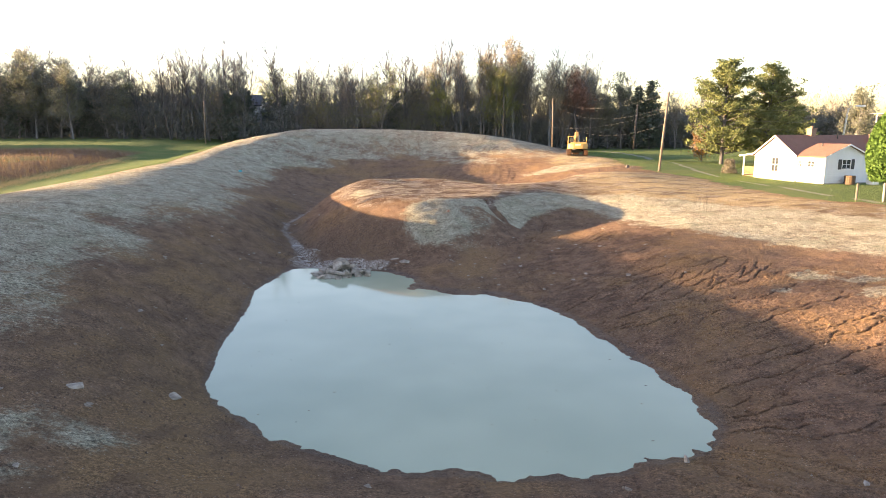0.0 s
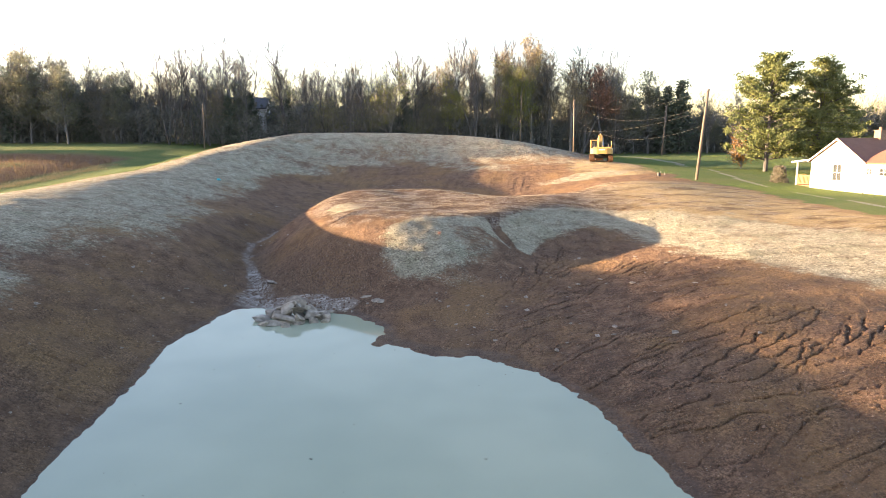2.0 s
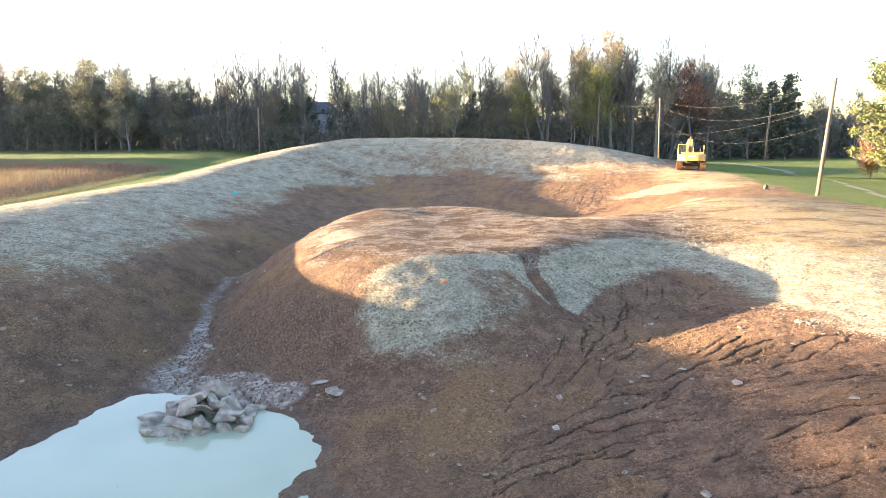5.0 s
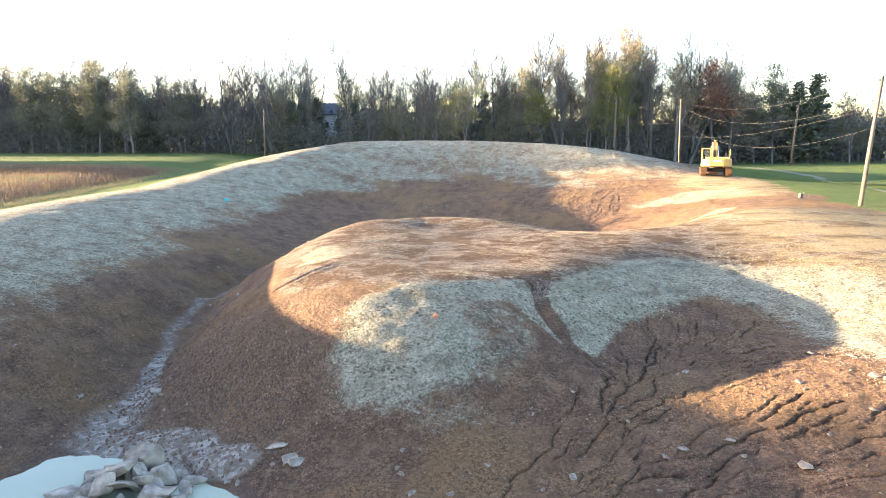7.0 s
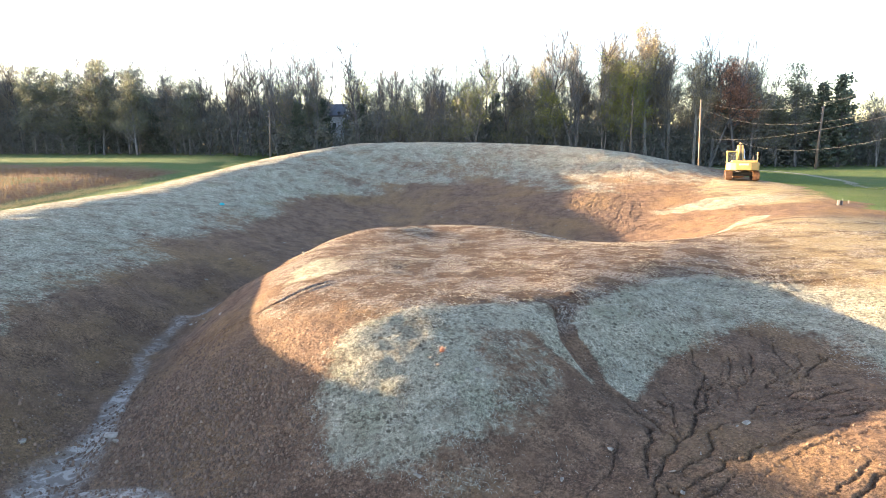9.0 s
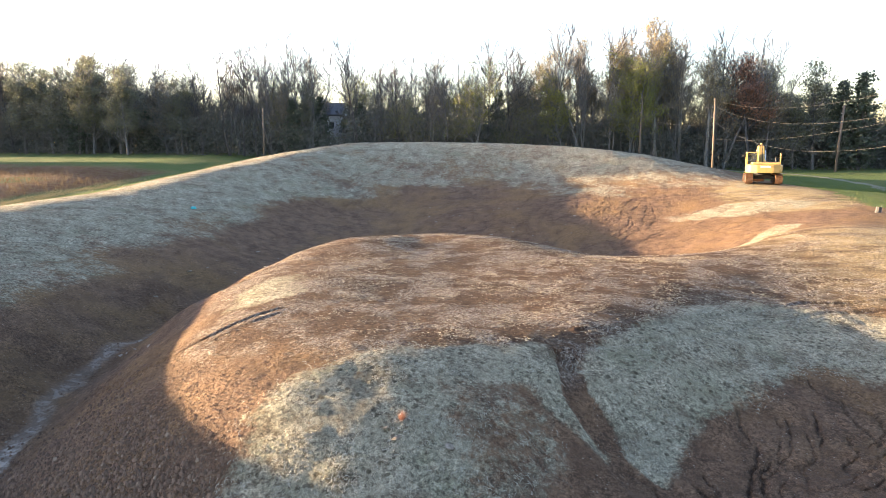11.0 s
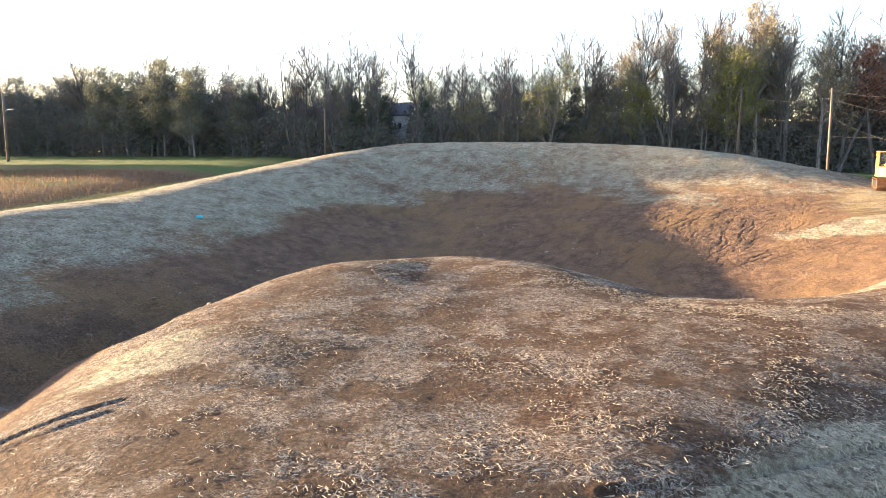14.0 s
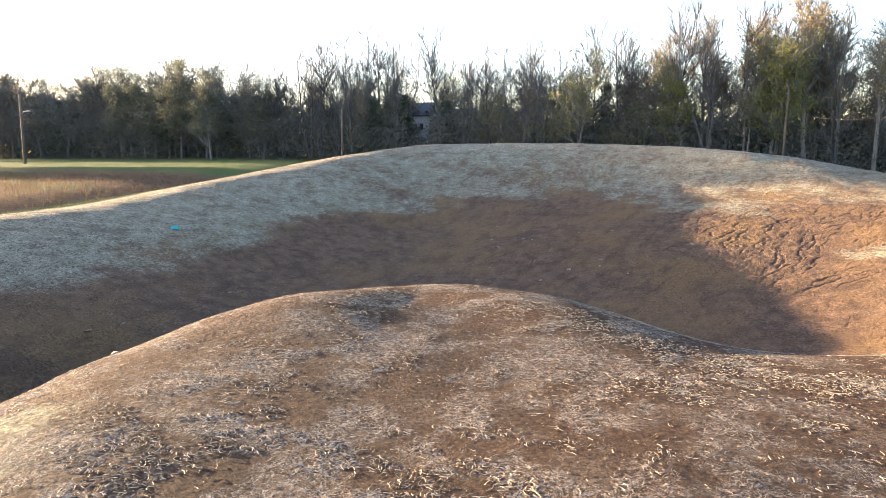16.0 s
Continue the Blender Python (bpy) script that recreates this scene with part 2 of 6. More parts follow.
def landform():
    """A smooth surface through the shore, crest and foot lines, as a lift above the plain ground."""
    pts = [(x, y, 0.0) for x, y in SHORE]
    cx, cy = -1.0, 24.5
    pts += [(cx + (x - cx) * 0.8, cy + (y - cy) * 0.8, -0.45) for x, y in SHORE[::2]] + [(-2, 27, -1.0), (0, 20, -1.0)]
    for line in LAND.values():
        for (x0, y0, z0), (x1, y1, z1) in zip(line, line[1:]):
            k = max(1, round(math.hypot(x1 - x0, y1 - y0) / 4)) if math.hypot(x1 - x0, y1 - y0) < 24 else 1
            pts += [(x0 + (x1 - x0) * i / k, y0 + (y1 - y0) * i / k, z0 + (z1 - z0) * i / k) for i in range(k)]
        pts.append(line[-1])
    p = np.array(pts)
    ring = [(-60, y) for y in range(-40, 150, 20)] + [(52, y) for y in range(-40, 150, 20)] + [(x, -45) for x in range(-40, 52, 20)] + [(x, 145) for x in range(-40, 52, 20)]
    ring = np.array([(x, y, float(plain_ground(x, y))) for x, y in ring])
    p = np.vstack([p, ring])
    lift = p[:, 2] - plain_ground(p[:, 0], p[:, 1])
    d = np.hypot(p[:, None, 0] - p[None, :, 0], p[:, None, 1] - p[None, :, 1])
    n = len(p)
    big = np.zeros((n + 3, n + 3))
    big[:n, :n] = d * d * np.log(d + 1e-9) + np.eye(n) * 0.5
    big[:n, n:] = np.c_[np.ones(n), p[:, :2] / 50]
    big[n:, :n] = big[:n, n:].T
    w = np.linalg.solve(big, np.r_[lift, 0, 0, 0])
    return p, w


LAND_P, LAND_W = landform()


def land(x, y):
    """Height of the ground without its small roughness."""
    x, y = np.atleast_1d(np.asarray(x, float)), np.atleast_1d(np.asarray(y, float))
    out = plain_ground(x, y)
    inside = (x > -60) & (x < 52) & (y > -45) & (y < 145)
    xs, ys = x[inside], y[inside]
    lift = np.zeros(len(xs))
    for s in range(0, len(xs), 8000):
        a, b = xs[s : s + 8000], ys[s : s + 8000]
        d2 = (a[:, None] - LAND_P[None, :, 0]) ** 2 + (b[:, None] - LAND_P[None, :, 1]) ** 2
        n = len(LAND_P)
        lift[s : s + 8000] = (0.5 * d2 * np.log(d2 + 1e-12)) @ LAND_W[:n] + LAND_W[n] + LAND_W[n + 1] * a / 50 + LAND_W[n + 2] * b / 50
    fade = step(xs, -60, -48) * step(-xs, -52, -44) * step(ys, -45, -30) * step(-ys, -145, -132)
    out[inside] += lift * fade
    return out


def ground_z(x, y):
    return float(land(x, y)[0])

# ---- ground ----
def near_line(x, y, line):
    """How far inside a band along a line of (x, y, half width) each place lies: 0 on its edge, 1 on its middle."""
    best = np.full(np.shape(x), -9.0)
    for (x0, y0, w0), (x1, y1, w1) in zip(line, line[1:]):
        t = np.clip(((x - x0) * (x1 - x0) + (y - y0) * (y1 - y0)) / ((x1 - x0) ** 2 + (y1 - y0) ** 2), 0, 1)
        d = np.hypot(x - x0 - t * (x1 - x0), y - y0 - t * (y1 - y0))
        best = np.maximum(best, 1 - d / (w0 + (w1 - w0) * t))
    return best


def zones(x, y, z):
    """Which cover lies where, from 0 to 1: pale mulch, red topsoil with straw, lawn, rank meadow, stony soil, wet silt, gravel lane."""
    n1, n2 = rough(x, y, 6, 3, 3), rough(x, y, 1.4, 5, 3)
    edge = n1 * 0.45 + n2 * 0.3
    # mulch on the upper part of the left bank and the far heap
    line = 2.65 + 0.9 * step(y, 60, 92)
    left = step(z + edge * 1.3, line - 0.65, line + 0.75) * step(-x - 0.02 * y + n1, 9.0, 11.5) * step(-y, -95, -85)
    bare = step(-np.hypot((x + 16.2) / 2.6, (y - 33.2) / 1.6), -1.2, -0.6)
    left = 0.88 * left * (1 - 0.6 * bare) * (1 - 0.5 * step(rough(x * 0.7 + y * 0.3, y * 0.5, 3.0, 23, 4), 0.0, 0.45) * step(-z, -3.9, -3.0))
    far = step(z + edge * 1.6, 3.9, 4.9) * step(y, 80, 90) * step(-x, -23, -16)
    far = far * (1 - 0.28 * step(rough(x, y * 2.5, 8, 21, 4), -0.15, 0.35)) * (0.7 + 0.3 * step(z, 5.5, 7.5))
    # the mound's front and the sweep to its right
    front = step(1 - np.hypot((x - 0.6) / 3.4, (y - 42.0) / 3.7) + edge * 0.6, -0.12, 0.3) * step(-y + 0.35 * np.abs(x - 0.5), -45.3, -44.3)
    front = front * (1 - 0.62 * step(-z + edge * 1.5 + 0.25 * (x - 0.5), -1.7, -0.9))
    front = front * (1 - 0.5 * step(x + 0.6 * n2 + 0.25 * (y - 42), 0.6, 1.8))
    bald = step(near_line(x, y, [(3.2, 45.8, 0.3), (3.6, 44.6, 0.5), (4.6, 43.2, 0.6), (5.6, 42.0, 0.7)]) + edge * 1.8, 0, 0.4)
    sweep = step(near_line(x, y, [(0.5, 44.3, 0.8), (2.6, 45.2, 1.1), (4.8, 43.6, 0.9), (5.0, 45.6, 1.6), (6.8, 48.3, 2.1), (9.5, 50.3, 2.0), (12.5, 49.0, 2.8), (16, 45, 4.2), (19, 39, 5.2), (24, 31, 6.0), (29, 24, 6.5)]) + edge * 0.6, -0.15, 0.4)
    spots = 0.75 * step(n2 + 0.7 * rough(x, y, 2.2, 9, 2), 0.35, 0.75) * step(x, 12, 15) * step(-y, -60, -50)
    lit_bank = 0.8 * step(1 - np.hypot((x - 14.5) / 5.5, (y - 79.5) / 2.6) + edge * 0.7, 0, 0.4)
    near = step(n1 + n2 * 0.5, -0.4, 0.2) * step(-y, -15, -11.5) * step(-x, 4.5, 7) * 0.9
    upper = 0.8 * step(near_line(x, y, [(-9.5, 56, 0.5), (-8.6, 60.6, 0.6), (-4, 64.6, 0.9), (0, 64, 1.1), (3.5, 61.6, 1.1), (7, 61.8, 1.2), (10.5, 63.5, 1.3), (15, 71, 1.3)]) + edge * 0.5, 0, 0.4)
    shoulder = 0.75 * step(1 - np.hypot((x + 5.8) / 1.8, (y - 49.5) / 3.2) + edge * 0.9, 0, 0.4)
    mulch = np.clip(np.maximum.reduce([left, far, front * (1 - bald), sweep * (1 - bald), spots, lit_bank, near, upper, shoulder]), 0, 1)
    # topsoil with loose straw on the mound's flat top and along the right rim
    top = step(z + edge * 0.3, 2.7, 3.1) * step(y + edge, 43, 45) * step(-y, -70, -63.5) * step(x, -10.5, -8) * step(-x, -30, -20)
    rim = near_line(x, y, [(12, 58, 4), (17, 58, 4.5), (20.5, 53, 3.6), (23, 46, 3.2), (27, 37, 3.2), (34, 28, 3.2), (42, 20, 3.2)])
    top = np.maximum.reduce([top, step(rim + edge * 0.4, 0, 0.3), step(1 - np.hypot((x - 18.8) / 6, (y - 85) / 9) + edge * 0.4, 0, 0.25), 0.3 * step(near_line(x, y, [(-3, 96, 1.6), (6, 95, 2.0), (14, 96, 2.6)]), 0, 0.5)])
    topsoil = np.clip(top, 0, 1)
    # lawn past the right rim, mown strip and meadow past the left bank
    lawn = step(x - np.interp(y, [20, 32, 41, 48, 56, 68, 78, 84, 96, 112], [40, 33, 28, 25.6, 24.8, 24, 22, 21.3, 22.5, 20]) + edge * 3, -0.8, 1.2)
    lawn = np.maximum(lawn, step(y + 0.5 * x, 120, 125))
    lawn = np.maximum(lawn, step(-x + edge * 2, 29.0, 31.5))
    meadow = step(-x + n1 * 1.2, 49.0, 50.5) * step(-y - 0.12 * x + n1 * 3, -104, -97)
    stony = step(-np.hypot((x + 5.2) / 4.2, (y - 40.6) / 3.6), -1.15, -0.75)
    wet = step(-z, -0.16, -0.03) * step(-y, -60, -58)
    silt = step(-np.abs(np.interp(y, [38, 42, 45, 48, 52, 60], [-8.1, -9.4, -10.7, -11.9, -12.5, -12.3]) - x + n2 * 0.3), -0.6 - 1.15 * step(-y, -43.5, -38), -0.12) * (0.55 + 0.45 * step(-y, -46, -42)) * step(y, 37, 38) * step(-y, -62, -58)
    silt = np.maximum(silt, step(1.15 - np.hypot((x + 6.4) / 2.0, (y - 37.8) / 0.9) + 0.25 * n2, 0.0, 0.35))
    silt = np.maximum(silt, 0.9 * step(1.1 - np.hypot((x + 4.4) / 1.5, (y - 37.3) / 0.75) + 0.3 * n2, 0.0, 0.35))
    lane = step(near_line(x, y, [(24, 140, 0.9), (25.7, 129, 0.83), (29.5, 120, 0.83), (31.5, 113.5, 0.75), (32.8, 104.7, 0.68), (30.5, 90, 0.37), (28.5, 76, 0.33), (27.8, 63.5, 0.28), (29, 45, 0.28), (32, 25, 0.28)]) + n2 * 0.25, 0.0, 0.5)
    return mulch * (1 - lawn), topsoil * (1 - lawn), lawn, meadow, stony, np.clip(wet, 0, 1), lane, silt


def rill_paths():
    """Gullies that rain has cut down the bare slopes, each followed downhill from its head until it joins another: pieces of (x, y, x, y, half width)."""
    r = np.random.RandomState(77)
    pieces, taken = [], {}
    banks = (
        # place, heights, length, half width, wander, how many, gap between heads
        ((3.0, 20.0, 9.0, 49.0), (0.3, 2.75), (1.2, 7.5), (0.018, 0.048), 0.3, 640, 0.3),
        ((-12.0, 18.0, 66.0, 92.0), (1.2, 4.6), (1.0, 4.5), (0.032, 0.055), 0.26, 420, 0.45),
        ((-14.5, -9.0, 18.0, 58.0), (0.4, 1.9), (0.5, 1.8), (0.03, 0.05), 0.6, 60, 1.2),
    )
    for bank, ((x0, x1, y0, y1), (z0, z1), (l0, l1), (w0, w1), wander, most, gap) in enumerate(banks):
        x, y = r.uniform(x0, x1, most * 7), r.uniform(y0, y1, most * 7)
        z = land(x, y)
        gx, gy = land(x + 0.3, y) - z, land(x, y + 0.3) - z
        mulch, topsoil, lawn, *rest = zones(x, y, z)
        bald = (z > z0) & (z < z1) & (mulch < 0.5) & (topsoil < 0.4) & (lawn < 0.1) & (np.hypot(gx, gy) > 0.03)
        if bank == 1:
            bald &= y + 0.5 * x > 75
        elif bank == 0:
            bald &= x - 0.06 * (y - 20) > 3.0
        x, y = x[bald][:most], y[bald][:most]
        k = len(x)
        length, wide, lean = l0 + (l1 - l0) * r.uniform(0, 1, k) ** 1.4, w0 + (w1 - w0) * r.uniform(0, 1, k) ** 1.6, r.uniform(-0.2, 0.2, k)
        path, steps, pace = [(x, y)], int(l1 / 0.14), 0.14
        for i in range(steps):
            gx, gy = land(x + 0.9, y) - land(x - 0.9, y), land(x, y + 0.9) - land(x, y - 0.9)
            way = np.arctan2(-gy, -gx) + lean + wander * (0.9 * rough(x, y, 1.3, 41, 2) + 2.6 * rough(x, y, 0.22, 45, 1))
            x, y = x + pace * np.cos(way), y + pace * np.sin(way)
            path.append((x, y))
        px, py = np.array([p[0] for p in path]), np.array([p[1] for p in path])
        pz = land(px.ravel(), py.ravel()).reshape(px.shape)
        for c in np.argsort(-length):
            if (int(px[0, c] / gap), int(py[0, c] / gap), bank) in taken:
                continue
            last = min(int(length[c] / pace), steps)
            mine = set()
            for i in range(last):
                cell = (int(px[i + 1, c] / 0.2), int(py[i + 1, c] / 0.2))
                if pz[i + 1, c] < 0.1 or taken.get(cell, c) != c:
                    break
                mine.add(cell)
                taken[(int(px[i, c] / gap), int(py[i, c] / gap), bank)] = 1
                t = i / max(1, last)
                w = wide[c] * (0.55 + 0.45 * math.sin(math.pi * min(1, t * 1.1 + 0.2))) * (0.7 + 0.6 * ((i * 7 + c) % 5) / 4)
                pieces.append((px[i, c], py[i, c], px[i + 1, c], py[i + 1, c], w))
            for cell in mine:
                taken[cell] = c
    return pieces


def carve(pieces, xs, ys):
    """The gullies' profile over a grid, 0 to 1: steep sides and a flat bed."""
    hollow = np.zeros((len(ys), len(xs)))
    for ax, ay, bx, by, w in pieces:
        i0, i1 = np.searchsorted(xs, (min(ax, bx) - w * 1.5, max(ax, bx) + w * 1.5))
        j0, j1 = np.searchsorted(ys, (min(ay, by) - w * 1.5, max(ay, by) + w * 1.5))
        if i1 <= i0 or j1 <= j0:
            continue
        qx, qy = np.meshgrid(xs[i0:i1], ys[j0:j1])
        f = np.clip(((qx - ax) * (bx - ax) + (qy - ay) * (by - ay)) / ((bx - ax) ** 2 + (by - ay) ** 2), 0, 1)
        d = np.hypot(qx - ax - f * (bx - ax), qy - ay - f * (by - ay))
        hollow[j0:j1, i0:i1] = np.maximum(hollow[j0:j1, i0:i1], np.clip(1.7 - 1.2 * d / w, 0, 1) * min(1, (w + 0.02) / 0.07))
    return hollow.ravel()


def axis(stops):
    """Places along one axis, with the spacing given for each stretch."""
    out = [stops[0][0]]
    for (a, s0), (b, s1) in zip(stops, stops[1:]):
        while out[-1] < b - 1e-6:
            k = min(1, max(0, (out[-1] - a) / (b - a)))
            out.append(min(b, out[-1] + s0 + (s1 - s0) * k))
    return np.array(out)


def relief(x, y, pieces, xs, ys):
    """Height and covers of the ground at the places of one grid."""
    z = land(x, y)
    cover = zones(x, y, z)
    mulch, topsoil, lawn, meadow, stony, wet, lane, silt = cover
    works = step(x, -34, -28) * step(-x, -34, -26) * step(-y, -118, -108) * (1 - lawn)
    fine = rough(x, y, 0.5, 61, 2) * 0.026 + rough(x, y, 1.7, 63, 2) * 0.05
    z = z + works * fine * (1 - 0.25 * wet) * (1 - 0.6 * topsoil) * (1 - 0.6 * silt) * (1.9 - 0.9 * step(np.abs(z), 0.05, 0.4)) + rough(x, y, 9, 67, 2) * 0.06 * (np.abs(z) > 0.4) * lawn
    z = z + works * 0.022 * rough(x, y, 0.16, 69, 2) * (1 - mulch) * (1 - topsoil) * step(z, 0.1, 0.4)
    z = z + 0.33 * np.exp(-(((x + 6.3) / 1.9) ** 2) - ((y - 37.9) / 0.85) ** 2)
    z = z + np.exp(-((z / 0.22) ** 2)) * (y < 45) * 0.05 * rough(x, y, 0.3, 66, 3)
    z = z + 0.24 * np.exp(-(((x + 4.3) / 1.2) ** 2) - ((y - 37.2) / 0.6) ** 2)
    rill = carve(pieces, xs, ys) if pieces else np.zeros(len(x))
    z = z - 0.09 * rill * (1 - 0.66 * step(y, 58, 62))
    # wheel ruts over the mound's left shoulder, and the cut on its front
    shoulder = [(-9.6, 46.2), (-8.4, 45.2), (-7.3, 44.8), (-6.3, 45.0), (-5.6, 45.7), (-5.15, 46.6), (-4.6, 47.6)]
    for off, deep in ((0.0, 0.07), (0.45, 0.035)):
        rut = near_line(x, y, [(px + off * 0.5, py - off + 0.12 * math.sin(3 * px + off), 0.1) for px, py in shoulder]) + 0.5 * rough(x, y, 0.5, 71, 2)
        z = z - deep * step(rut, 0.0, 0.9) + 0.3 * deep * step(rut, -1.2, -0.3) * step(-rut, -0.2, 0.3)
    for off in (0.0, 0.75):
        rut = near_line(x, y, [(px + 0.4 * off, py - off, 0.1) for px, py in ((3.6, 47.2), (5.0, 48.2), (6.6, 49.6), (8.4, 51.1), (10.4, 52.4), (13.2, 52.8))]) + 0.4 * rough(x, y, 0.6, 79, 2)
        z = z - 0.05 * step(rut, 0.0, 0.8) + 0.02 * step(rut, -1.6, -0.5) * step(-rut, -0.1, 0.4)
    cut = near_line(x, y, [(3.2, 45.8, 0.3), (3.6, 44.6, 0.5), (4.6, 43.2, 0.6), (5.6, 42.0, 0.6)]) + 0.35 * rough(x, y, 0.8, 73, 2)
    z = z - 0.1 * step(cut, 0.0, 0.5) - 0.15 * np.exp(-(((x - 3.45) / 0.55) ** 2) - ((y - 45.75 + 0.2 * rough(x, y, 0.5, 75)) / 0.22) ** 2)
    return z, [*cover, rill, step(x, 9.5, 16) * step(y, 30, 50)]


def surface(x, y):
    """Height of the ground with its small roughness, where loose things lie."""
    return relief(x, y, [], None, None)[0]


def ground_mesh():
    xs = axis([(-1500, 260), (-200, 8), (-60, 1.2), (-20, 0.35), (-12, 0.18), (3, 0.13), (16, 0.13), (20, 0.28), (50, 1.2), (200, 10), (1500, 260)])
    ys = axis([(-400, 60), (-30, 3), (8, 0.25), (14, 0.15), (46, 0.14), (52, 0.2), (72, 0.25), (76, 0.15), (89, 0.15), (96, 0.5), (125, 0.9), (200, 8), (2500, 300)])
    pieces = rill_paths()
    gx, gy = np.meshgrid(xs, ys)
    x, y = gx.ravel(), gy.ravel()
    z, covers = relief(x, y, pieces, xs, ys)
    nx, ny = len(xs), len(ys)
    keep, sheets = np.ones((ny - 1, nx - 1), bool), []
    base, order = z.reshape(ny, nx), np.arange(ny * nx).reshape(ny, nx)
    # the gullied right slope, the mound's lumpy flank and the gullied far bank in narrower cells, sewn to the rest along their edges
    for x0, x1, y0, y1, cut in ((3.0, 16.0, 9.5, 53.5, 3), (-10.5, 3.0, 37.5, 49.5, 2), (-8.0, 17.0, 74.0, 93.0, 2)):
        i0, i1, j0, j1 = np.searchsorted(xs, x0), np.searchsorted(xs, x1), np.searchsorted(ys, y0), np.searchsorted(ys, y1)
        fx = np.interp(np.arange((i1 - i0) * cut + 1) / cut, np.arange(i1 - i0 + 1), xs[i0 : i1 + 1])
        fy = np.interp(np.arange((j1 - j0) * cut + 1) / cut, np.arange(j1 - j0 + 1), ys[j0 : j1 + 1])
        hx, hy = np.meshgrid(fx, fy)
        hz, more = relief(hx.ravel(), hy.ravel(), pieces, fx, fy)
        hz = hz.reshape(hx.shape)
        number = len(x) + np.arange(hx.size).reshape(hx.shape)
        for edge in ((0, slice(None)), (-1, slice(None)), (slice(None), 0), (slice(None), -1)):
            line = base[j0 : j1 + 1, i0 : i1 + 1][edge]
            hz[edge] = np.interp(np.arange((len(line) - 1) * cut + 1) / cut, np.arange(len(line)), line)
            number[edge][::cut] = order[j0 : j1 + 1, i0 : i1 + 1][edge]
        keep[j0:j1, i0:i1] = False
        sheets.append(np.stack([number[:-1, :-1].ravel(), number[:-1, 1:].ravel(), number[1:, 1:].ravel(), number[1:, :-1].ravel()], 1))
        x, y, z = np.r_[x, hx.ravel()], np.r_[y, hy.ravel()], np.r_[z, hz.ravel()]
        covers = [np.r_[c, m] for c, m in zip(covers, more)]
    i = (np.arange(ny - 1)[:, None] * nx + np.arange(nx - 1)[None, :])[keep]
    quads = np.vstack([np.stack([i, i + 1, i + nx + 1, i + nx], 1), *sheets])
    used, quads = np.unique(quads, return_inverse=True)
    quads = quads.reshape(-1, 4)
    x, y, z, covers = x[used], y[used], z[used], [c[used] for c in covers]
    me = bpy.data.meshes.new("ground")
    me.vertices.add(len(x))
    me.vertices.foreach_set("co", np.stack([x, y, z], 1).astype(np.float32).ravel())
    me.loops.add(quads.size)
    me.loops.foreach_set("vertex_index", quads.ravel().astype(np.int32))
    me.polygons.add(len(quads))
    me.polygons.foreach_set("loop_start", (np.arange(len(quads)) * 4).astype(np.int32))
    me.polygons.foreach_set("use_smooth", np.ones(len(quads), bool))
    me.update(calc_edges=True)
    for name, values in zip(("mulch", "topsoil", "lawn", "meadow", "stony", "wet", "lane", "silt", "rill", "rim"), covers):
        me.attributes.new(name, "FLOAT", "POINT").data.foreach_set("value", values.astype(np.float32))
    return me


